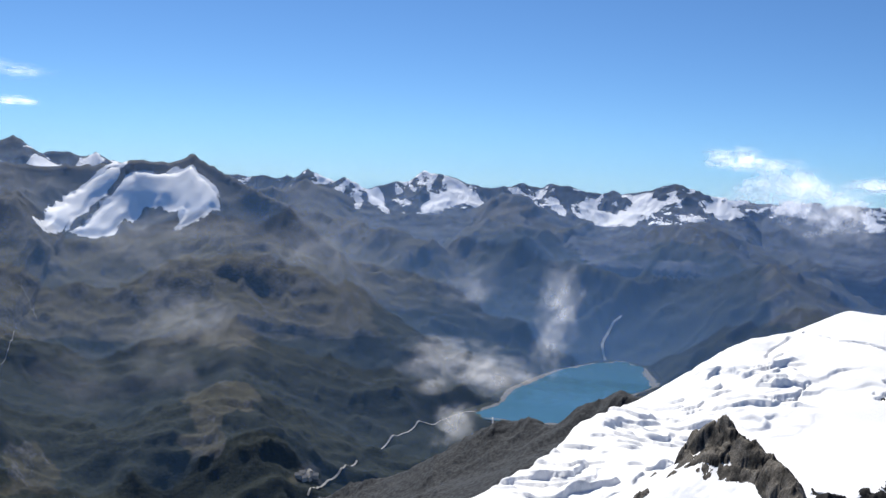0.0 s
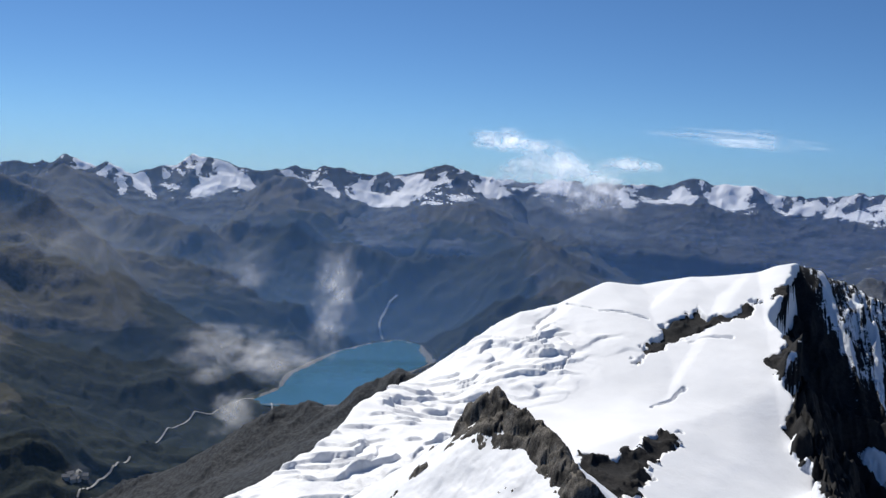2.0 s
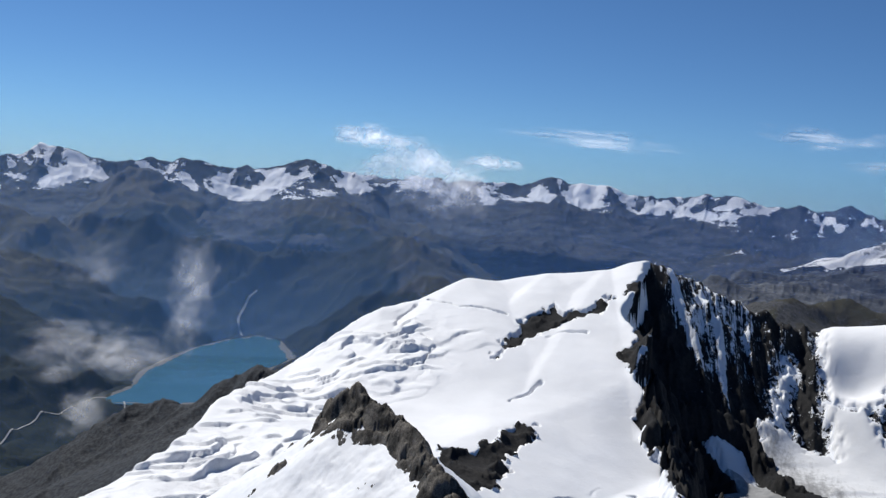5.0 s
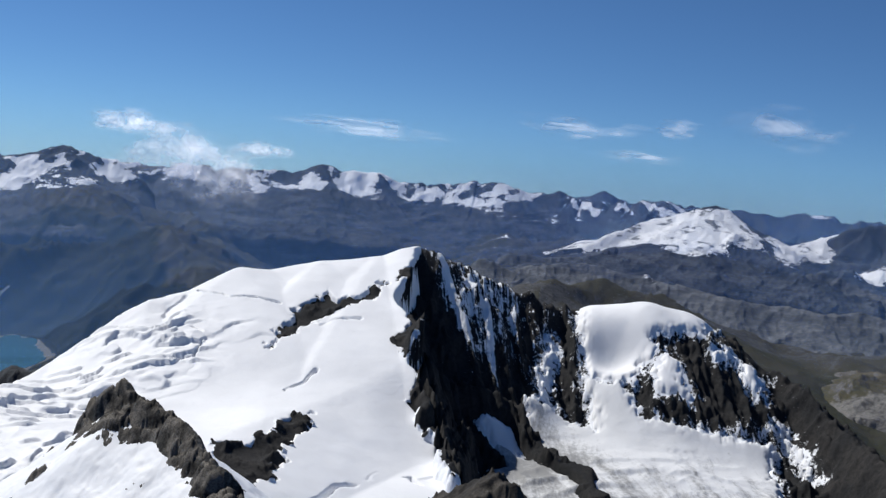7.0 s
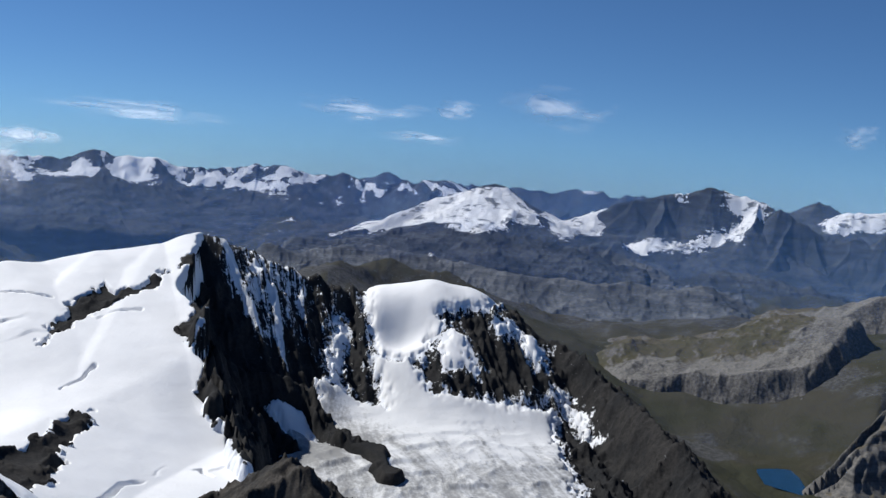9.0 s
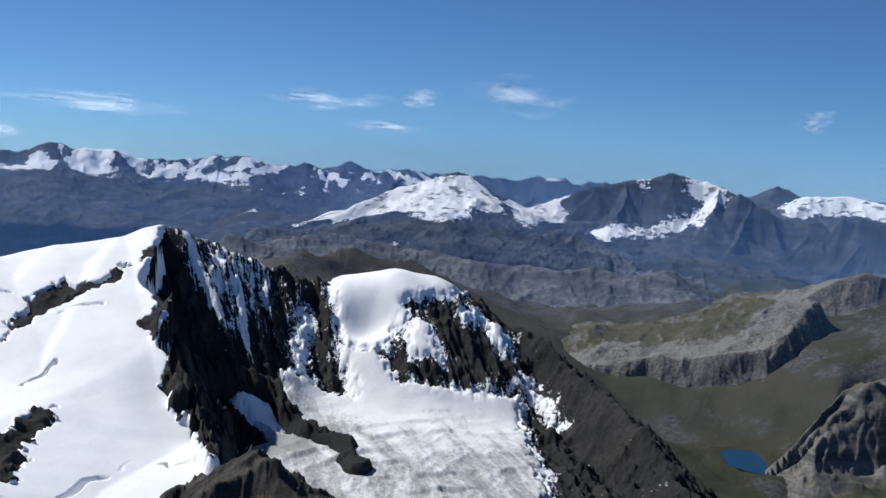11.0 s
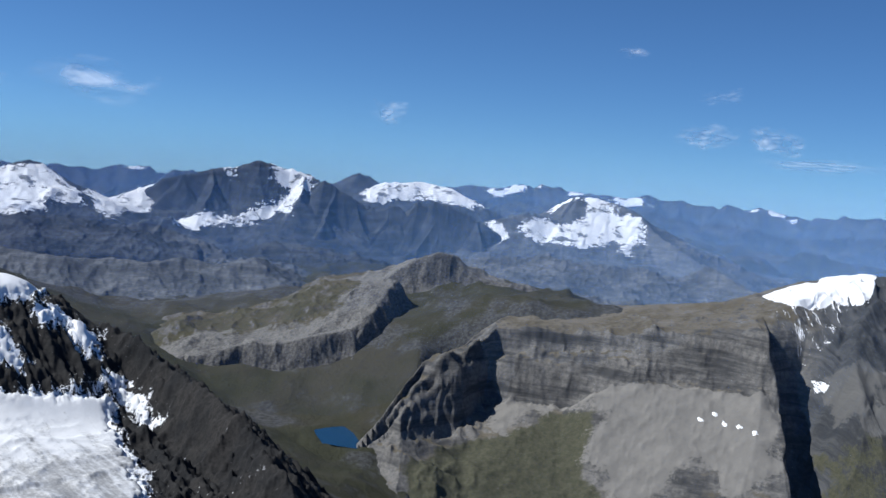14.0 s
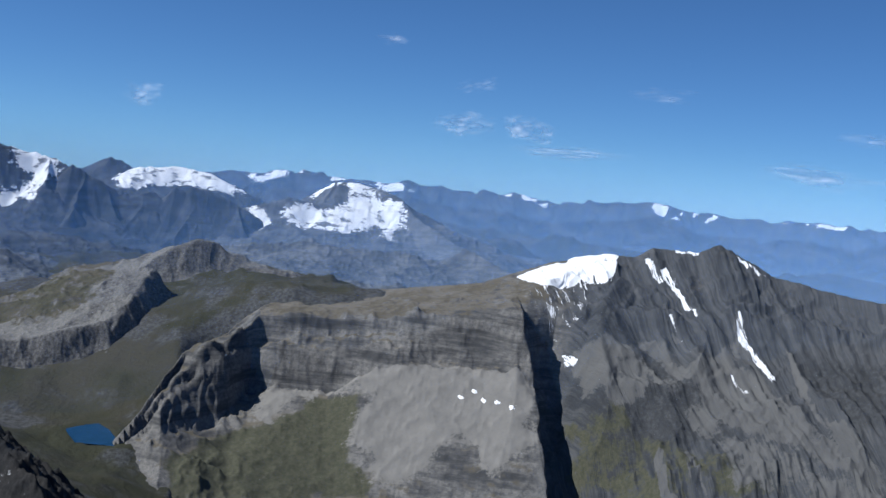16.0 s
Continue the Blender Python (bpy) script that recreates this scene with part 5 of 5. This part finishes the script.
snow_peak = spots((72, -4.8, 3350), (73.7, -4.5, 3350), (76.2, -3.7, 3400), (78, -3.9, 3430), (78.9, -2.5, 3550), (80.9, -2.7, 3550), (82.5, -3.2, 3500), (83.6, -4.25, 3400), (85.3, -5.25, 3250), (89, -6.8, 3000), (92.3, -7.6, 2800))
teeth = spots((64.59, -2.68, 3420), (65.83, -3.39, 3400), (67.16, -4.12, 3380), (68.09, -3.95, 3370), (68.7, -3.77, 3370), (69.36, -4.22, 3350), (69.96, -3.57, 3360), (70.73, -3.86, 3350), (70.93, -3.4, 3350), (72.1, -3.83, 3330), (73.04, -4.16, 3310), (73.99, -4.6, 3290))
step_a = spots((34.32, -6.64, 3100), (37.11, -6.26, 3150), (39.73, -6.49, 3150), (42.4, -6.08, 3150), (43.59, -5.4, 3180), (44.81, -5.25, 3200), (46.69, -5.57, 3200), (49.21, -5.54, 3200), (51.77, -5.53, 3200), (53.72, -5.84, 3150), (56.28, -5.19, 3200))
step_b = spots((33.79, -7.39, 2800), (35.99, -6.9, 2850), (38.0, -7.3, 2820), (40.03, -6.78, 2850), (42.11, -6.5, 2900), (43.95, -6.8, 2880), (46.13, -7.03, 2850), (48.66, -7.23, 2800), (50.6, -7.62, 2750), (53.18, -7.64, 2750), (55.14, -7.85, 2700), (57.07, -7.41, 2750), (59.04, -7.6, 2720), (60.97, -7.14, 2750))
PEAKS = {}
SNOWS = dict(ice=[[(2130, 2553), (2507, 2729), (3017, 3104), (2505, 2392), (2658, 2269), (2684, 2210), (2623, 2087), (2609, 2062), (2530, 2102), (2408, 2093), (2346, 2109), (2331, 2169), (2341, 2280), (2283, 2375), (2174, 2417)], [(2726, 2129), (3632, 2720), (3812, 2695), (3896, 2673), (2861, 1948), (2803, 1963), (2739, 2000), (2596, 1966), (2639, 2050)]], wall=[[(3127, 1660), (3155, 1606), (3179, 1557), (3092, 1528), (2982, 1545), (3005, 1596), (3058, 1588), (3067, 1641)], [(2807, 1870), (2818, 1768), (2904, 1689), (3001, 1616), (3034, 1598), (2966, 1574), (2906, 1647), (2834, 1689), (2787, 1747), (2653, 1762)]], pyramid=[], cap=[[(3428, 1476), (3476, 1399), (4514, 1404), (4478, 1298), (3501, 1064), (3495, 1159), (3474, 1271), (3398, 1341), (3344, 1400)]], teeth=[], snow=[[(3232, 811), (3304, 774), (3348, 666), (3439, 588), (3444, 538), (3444, 459), (3411, 434), (3333, 447), (3258, 452), (3339, 510), (3234, 600), (3229, 694), (3208, 781)], [(4679, 920), (4688, 807), (3476, 540), (3451, 632)], [(3463, 1009), (3222, 869), (3188, 835), (3156, 899)]], step=[[(2807, 1870), (2818, 1768), (2904, 1689), (3001, 1616), (3034, 1598), (2966, 1574), (2906, 1647), (2834, 1689), (2787, 1747), (2653, 1762)], [(2861, 1640), (2867, 1538), (2869, 1414), (2946, 1371), (2938, 1275), (2829, 1304), (2791, 1394), (2804, 1523)]], step_b=[[(2861, 1640), (2867, 1538), (2869, 1414), (2946, 1371), (2938, 1275), (2829, 1304), (2791, 1394), (2804, 1523)], [(2941, 1286), (2972, 1200), (3006, 1153), (2964, 1155), (2912, 1232)], [(2107, 2067), (2177, 2032), (2213, 1942), (2199, 1939), (2115, 1992), (2038, 1995)]])
for name_, line_, seed_, grid_, level_, how_, label_ in (
        ("ice", ice_peak, 91, (34, 60, 640, 2800, 4000, 140), -200, dict(near=0.5, far=0.6, reach=300, plain=0.12, every=260, length=230, fall=110, flank=0.7), "broad glacier-covered peak with dark cliffs"),
        ("wall", wall_peak, 93, (51, 78, 640, 2800, 3900, 150), -230, dict(near=1.7, far=0.8, reach=120, plain=0.3, every=210, length=330, fall=210, flank=1.0), "dark north wall of a high rocky peak with snow"),
        ("pyramid", pyramid, 95, (60, 73, 240, 3650, 4400, 60), -150, dict(near=0.7, far=0.7, every=160, length=260, fall=140), "rock pyramid beyond the ice cap"),
        ("cap", ice_cap, 97, (62, 79, 380, 3350, 4200, 100), -220, dict(near=0.5, far=0.6, every=0), "flat white ice cap above dark cliffs"),
        ("teeth", teeth, 105, (62, 79, 480, 2900, 3600, 120), -100, dict(near=2.0, far=0.3, reach=75, plain=0.32, every=75, length=220, fall=170, flank=1.3), "row of dark rock teeth below the ice cap"),
        ("snow", snow_peak, 99, (68, 98, 760, 2500, 3900, 160), -215, dict(near=0.7, far=0.6, every=150, length=420, fall=230, flank=0.8), "rocky mountain with bright snowfields"),
        ("step", step_a, 101, (35, 66, 720, 2650, 3500, 110), -240, dict(near=1.0, far=0.2, reach=50, plain=0.26, every=110, length=240, fall=110, flank=0.7, rough=1.3), "dark cliff band below the glaciers"),
        ("step_b", step_b, 103, (33, 70, 860, 2350, 3250, 120), -240, dict(near=0.5, far=0.2, reach=90, plain=0.16, every=110, length=300, fall=100, flank=0.5, rough=1.2), "grey hills of scree below the ice peaks")):
    range_ = Range(line_, seed=seed_, **how_)
    own_ = range_.snow(EYE + level_, 40, 0.9, 110)
    fields_ = SNOWS[name_]

    def marks_(x, y, z, own_=own_, fields_=fields_):
        m = own_(x, y, z)
        if fields_:
            s = np.maximum.reduce([inside(x, y, o) for o in fields_])
            m["snow"] = np.maximum(m["snow"], 0.62 * smooth(-75, 25, s + 25 * fbm(x, y, 60, 4, 179)))
        return m
    PEAKS[name_] = (massif(label_, range_.height, grid_, HAZED_SCREE if name_ in ("step", "step_b", "snow") else HAZED_PEAK_ROCK, marks_), range_.height, grid_)
for name_, label_ in (("ice", "wide sunlit glacier"), ("wall", "snow below the north wall"), ("cap", "flat ice cap"), ("snow", "bright snowfields"), ("step", "snow below the north wall")):
    whole_, fn_, grid_ = PEAKS[name_]
    snowfield(whole_, "glacier", SNOWS[name_], fn_, grid_, BROKEN_ICE, 5, label_, 8, 24, 16, 3)


# ---- water ----
def water(name, level, colour, shore, label):
    m = Mat(name + " water", 0.1)
    m.bsdf.inputs["Specular IOR Level"].default_value = 0.4
    mat = m.done(m.mix(m.noise(60, 5), tuple(c * 0.75 for c in colour), colour))
    m.bump(m.noise(4, 3), 0.2, 0.3)
    bm = bmesh.new()
    bm.faces.new([bm.verts.new((1.0 * x, 1.0 * y, level)) for x, y in shore])
    bmesh.ops.triangulate(bm, faces=bm.faces[:])
    ob = part(name, bm, mat, None)
    return tagged(ob, label, name, kind="structure")


def grown(shore, k):
    cx, cy = sum(p[0] for p in shore) / len(shore), sum(p[1] for p in shore) / len(shore)
    return [(cx + k * (x - cx), cy + k * (y - cy)) for x, y in shore]


water("lake", LAKE_LEVEL, (0.045, 0.14, 0.2), grown(lake_shore, 1.06), "turquoise reservoir lake in the valley")
water("pond", POND_LEVEL, (0.008, 0.04, 0.085), grown(pond_shore, 1.1), "small dark blue mountain lake")

# ---- roads, streams and hamlet in the lake valley ----
def valley_surface(x, y):
    return np.maximum(ground_height(x, y), valley_side(x, y))


def plain_material(name, a, b, size):
    m = Mat(name)
    return m.done(m.mix(m.noise(size, 5), a, b))


GRAVEL = plain_material("pale gravel", (0.3, 0.29, 0.27), (0.42, 0.4, 0.38), 20)
FOAM = plain_material("white water and pale stones", (0.16, 0.16, 0.16), (0.34, 0.34, 0.34), 12)


def ribbon(name, path, width, material, label, kind="structure"):
    """A strip that follows the land along a path in plan."""
    pts = np.array(path, float)
    for _ in range(3):
        cut = np.stack([0.75 * pts[:-1] + 0.25 * pts[1:], 0.25 * pts[:-1] + 0.75 * pts[1:]], 1).reshape(-1, 2)
        pts = np.vstack([pts[:1], cut, pts[-1:]])
    seg = np.hypot(*(pts[1:] - pts[:-1]).T)
    at = np.concatenate([[0], np.cumsum(seg)])
    s = np.linspace(0, at[-1], int(at[-1] / 6) + 2)
    pts = np.stack([np.interp(s, at, pts[:, 0]), np.interp(s, at, pts[:, 1])], 1)
    run = np.gradient(pts, axis=0)
    run /= np.hypot(*run.T)[:, None] + 1e-9
    side = np.stack([-run[:, 1], run[:, 0]], 1)
    lanes = np.linspace(-0.5, 0.5, 4)
    x = pts[:, :1] + width * side[:, :1] * lanes
    y = pts[:, 1:] + width * side[:, 1:] * lanes
    z = valley_surface(x, y)
    z = 0.5 * z + 0.5 * z.max(1, keepdims=True) + 1.6
    return tagged(sheet(name, x, y, z, material), label, name, kind=kind)


ribbon("road", [(-218, 1726), (-210, 1783), (-196, 1841), (-173, 1877), (-151, 1960)], 3.6, GRAVEL, "pale winding valley road")
ribbon("road", [(-128, 2085), (-96, 2171), (-48, 2247), (3, 2328), (42, 2319), (82, 2308), (122, 2313), (144, 2264), (60, 883)], 3.6, GRAVEL, "pale valley road curving below the dam")
ribbon("river", [(520, 3036), (511, 3085), (526, 3123), (555, 3184), (591, 3214)], 8, FOAM, "pale stony river running into the lake")
for p_ in ([(-1082, 2526), (-1033, 2495), (-982, 2405)], [(-985, 2285), (-955, 2185), (-954, 2142)]):
    ribbon("stream", p_, 1.3, FOAM, "white mountain stream in its bed")

WHITEWASH = plain_material("whitewashed wall", (0.62, 0.6, 0.56), (0.72, 0.7, 0.66), 2)
SLATE = plain_material("grey slate roof", (0.2, 0.2, 0.2), (0.34, 0.33, 0.32), 2)


def house(x, y, turn, long):
    z = float(valley_surface(np.array([x]), np.array([y]))[0])
    whole = tagged(new("house", None), "small white house with a grey gabled roof", "house", "houses of the hamlet")
    whole.matrix_world = pose(x, y, z - 1, 0, 0, turn)
    bm = bmesh.new()
    bmesh.ops.create_cube(bm, size=1, matrix=Matrix.Translation((0, 0, 4)) @ Matrix.Diagonal((long, 8, 8, 1)))
    part("wall", bm, WHITEWASH, whole)
    bm = bmesh.new()
    a = [bm.verts.new((sx * (long / 2 + 0.8), sy * 5, 7.6)) for sx in (-1, 1) for sy in (-1, 1)]
    b = [bm.verts.new((sx * (long / 2 + 0.8), 0, 11.5)) for sx in (-1, 1)]
    for f in ((a[0], a[2], b[1], b[0]), (a[1], b[0], b[1], a[3]), (a[0], b[0], a[1]), (a[2], a[3], b[1]), (a[0], a[1], a[3], a[2])):
        bm.faces.new(f)
    part("roof", bm, SLATE, whole)


for i_, (x_, y_) in enumerate([(-244, 1776), (-239, 1793), (-232, 1795), (-227, 1817), (-228, 1795), (-219, 1818), (-234, 1779)]):
    house(x_, y_, 37 * i_, 11 + 2 * (i_ % 3))

# ---- tinted sheets standing in for haze between the ranges ----
def haze(near, far, base, rise, amount, colour):
    """A faint slanting blue-tinted ring round the camera, imitating haze, thinning with height."""
    m = bpy.data.materials.new("blue haze tint")
    m.use_nodes = True
    t = m.node_tree
    t.nodes.clear()
    out, mixer, clear = t.nodes.new("ShaderNodeOutputMaterial"), t.nodes.new("ShaderNodeMixShader"), t.nodes.new("ShaderNodeBsdfTransparent")
    both, dif, tra = t.nodes.new("ShaderNodeAddShader"), t.nodes.new("ShaderNodeBsdfDiffuse"), t.nodes.new("ShaderNodeBsdfTranslucent")
    for n in (dif, tra):
        n.inputs["Color"].default_value = (*colour, 1)
        t.links.new(n.outputs[0], both.inputs[0 if n is dif else 1])
    att = t.nodes.new("ShaderNodeAttribute")
    att.attribute_name = "dense"
    t.links.new(att.outputs["Fac"], mixer.inputs[0])
    t.links.new(clear.outputs[0], mixer.inputs[1])
    t.links.new(both.outputs[0], mixer.inputs[2])
    t.links.new(mixer.outputs[0], out.inputs[0])
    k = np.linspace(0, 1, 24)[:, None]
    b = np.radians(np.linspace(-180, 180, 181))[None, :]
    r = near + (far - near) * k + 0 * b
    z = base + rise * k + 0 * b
    # fainter on the lake side, to suit the brightness seen from the camera
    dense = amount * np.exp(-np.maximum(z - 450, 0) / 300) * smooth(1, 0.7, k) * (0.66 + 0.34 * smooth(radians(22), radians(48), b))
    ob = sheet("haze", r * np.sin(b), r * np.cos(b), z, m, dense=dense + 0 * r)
    return tagged(ob, "blue-tinted sheet standing in for haze between the ranges", "haze", kind="stuff")


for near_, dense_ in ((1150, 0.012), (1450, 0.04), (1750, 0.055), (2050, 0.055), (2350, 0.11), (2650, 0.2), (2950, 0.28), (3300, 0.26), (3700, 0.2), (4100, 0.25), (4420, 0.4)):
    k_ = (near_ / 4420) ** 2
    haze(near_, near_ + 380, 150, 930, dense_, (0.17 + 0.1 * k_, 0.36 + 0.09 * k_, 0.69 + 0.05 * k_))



# ---- clouds and mist ----
def cloud_material(name, size, lo, hi, detail=8, rough=0.62):
    m = bpy.data.materials.new(name)
    m.use_nodes = True
    t = m.node_tree
    t.nodes.clear()
    out, mixer, clear = t.nodes.new("ShaderNodeOutputMaterial"), t.nodes.new("ShaderNodeMixShader"), t.nodes.new("ShaderNodeBsdfTransparent")
    both, dif, tra = t.nodes.new("ShaderNodeAddShader"), t.nodes.new("ShaderNodeBsdfDiffuse"), t.nodes.new("ShaderNodeBsdfTranslucent")
    for n in (dif, tra):
        n.inputs["Color"].default_value = (0.8, 0.8, 0.82, 1)
        t.links.new(n.outputs[0], both.inputs[0 if n is dif else 1])
    geo, noi = t.nodes.new("ShaderNodeNewGeometry"), t.nodes.new("ShaderNodeTexNoise")
    noi.inputs["Scale"].default_value, noi.inputs["Detail"].default_value, noi.inputs["Roughness"].default_value, noi.inputs["Distortion"].default_value = 1 / size, detail, rough, 0.6
    t.links.new(geo.outputs["Position"], noi.inputs["Vector"])
    att, rng, mul = t.nodes.new("ShaderNodeAttribute"), t.nodes.new("ShaderNodeMapRange"), t.nodes.new("ShaderNodeMath")
    att.attribute_name = "dense"
    rng.inputs[1].default_value, rng.inputs[2].default_value = lo, hi
    mul.operation = "MULTIPLY"
    t.links.new(noi.outputs["Fac"], rng.inputs[0])
    t.links.new(rng.outputs[0], mul.inputs[0])
    t.links.new(att.outputs["Fac"], mul.inputs[1])
    t.links.new(mul.outputs[0], mixer.inputs[0])
    t.links.new(clear.outputs[0], mixer.inputs[1])
    t.links.new(both.outputs[0], mixer.inputs[2])
    t.links.new(mixer.outputs[0], out.inputs[0])
    return m


CIRRI = [(29.0, -0.1, 9.0, 0.9, 0.5, -0.1), (41.0, 0.9, 6.5, 1.0, 0.5, -0.2), (46.4, 1.3, 2.4, 0.9, 0.55, -0.25), (51.8, 1.8, 5.5, 1.7, 0.5, -0.3), (44.2, -0.4, 4.0, 0.5, 0.35, 0.0),
         (67.8, 1.4, 2.0, 1.0, 0.35, 0.0), (85.5, 1.3, 3.0, 1.1, 0.5, 0.0), (89.4, 1.2, 2.2, 1.2, 0.5, -0.1), (92.0, 0.05, 6.5, 0.6, 0.45, 0.0), (105.5, -0.1, 7.5, 1.1, 0.5, -0.1),
         (86.3, 3.4, 1.8, 0.7, 0.25, 0.2), (81.5, 5.6, 1.6, 0.5, 0.25, 0), (96.6, 3.7, 3.0, 0.6, 0.25, 0), (108.5, 2.1, 4.0, 0.7, 0.4, 0), (-23.3, 0.4, 3.0, 0.4, 0.5, 0), (-23.4, 2.0, 3.5, 0.8, 0.3, -0.2)]
MIST = cloud_material("drifting mist", 75, 0.36, 0.66)
CIRRUS = cloud_material("thin cirrus", 170, 0.25, 0.7, 3, 0.45)


def cloud(name, material, bearing, angle, far, wide, high, amount, label, lean=0.0, seed=0):
    """A bank of cloud: two bowed sheets of vapour, one behind the other, densest in the middle."""
    rng = random.Random(seed)
    whole = tagged(new(name, None), label, "cloud")
    for layer in range(1 if material is CIRRUS else 2):
        u, v = np.meshgrid(np.linspace(-1, 1, 71), np.linspace(-1, 1, 51))
        b = np.radians(bearing + 0.5 * wide * u + 0.05 * wide * layer)
        r = far + 60 * layer + 0.02 * far * u * u - 25 * v + 30 * fbm(u * 50, v * 50, 40, 3, seed + layer)
        e = angle + 0.5 * high * v + lean * u
        z = EYE + r * np.tan(np.radians(e))
        q = np.sqrt(u * u + v * v) + 0.75 * fbm(u * 60 + 50 * seed, v * 60, 40, 5, seed + 3, 0.6)
        dense = amount * smooth(0.95, -0.1, q) * smooth(1, 0.8, np.abs(u)) * smooth(1, 0.8, np.abs(v))
        sheet("vapour_sheet", r * np.sin(b), r * np.cos(b), z, material, None, whole, dense=dense)
    return whole


for i_, (b_, e_, r_, w_, h_, a_) in enumerate((
        (15.9, -0.7, 4000, 4.6, 1.7, 0.65), (18.6, -2.2, 3900, 8.0, 3.6, 0.65), (20.3, -3.4, 3850, 6.5, 4.2, 0.75), (23.3, -1.8, 3950, 4.5, 1.5, 0.6))):
    cloud("cloud", MIST, b_, e_, r_, w_, h_, a_, "white cumulus rising over the range", 0, 200 + i_)
for i_, (b_, e_, r_, w_, h_, a_) in enumerate((
        (6.9, -9.5, 2150, 3.4, 5.4, 0.32), (6.4, -11.8, 2130, 2.8, 4.5, 0.28), (0.4, -13.4, 2050, 7.0, 3.8, 0.28), (3.0, -13.8, 2060, 6.0, 3.2, 0.24), (0.9, -16.7, 1900, 3.2, 3.0, 0.28),
        (-14.5, -12.0, 2100, 8, 7, 0.1), (-20, -14.5, 1750, 7, 4, 0.05), (1.6, -8.9, 2350, 4, 4, 0.12), (-8, -7.5, 2600, 13, 6.0, 0.08), (-16, -7.0, 2500, 14, 4, 0.08))):
    cloud("mist_wisp", MIST, b_, e_, r_, w_, h_, a_, "torn wisp of mist drifting above the valley", 0, 220 + i_)
for i_, (b_, e_, w_, h_, a_, l_) in enumerate(CIRRI):
    cloud("cirrus_streak", CIRRUS, b_, e_, 4750, 1.45 * w_, 1.6 * h_, 1.15 * a_, "thin white streak of high cloud", l_, 240 + i_)
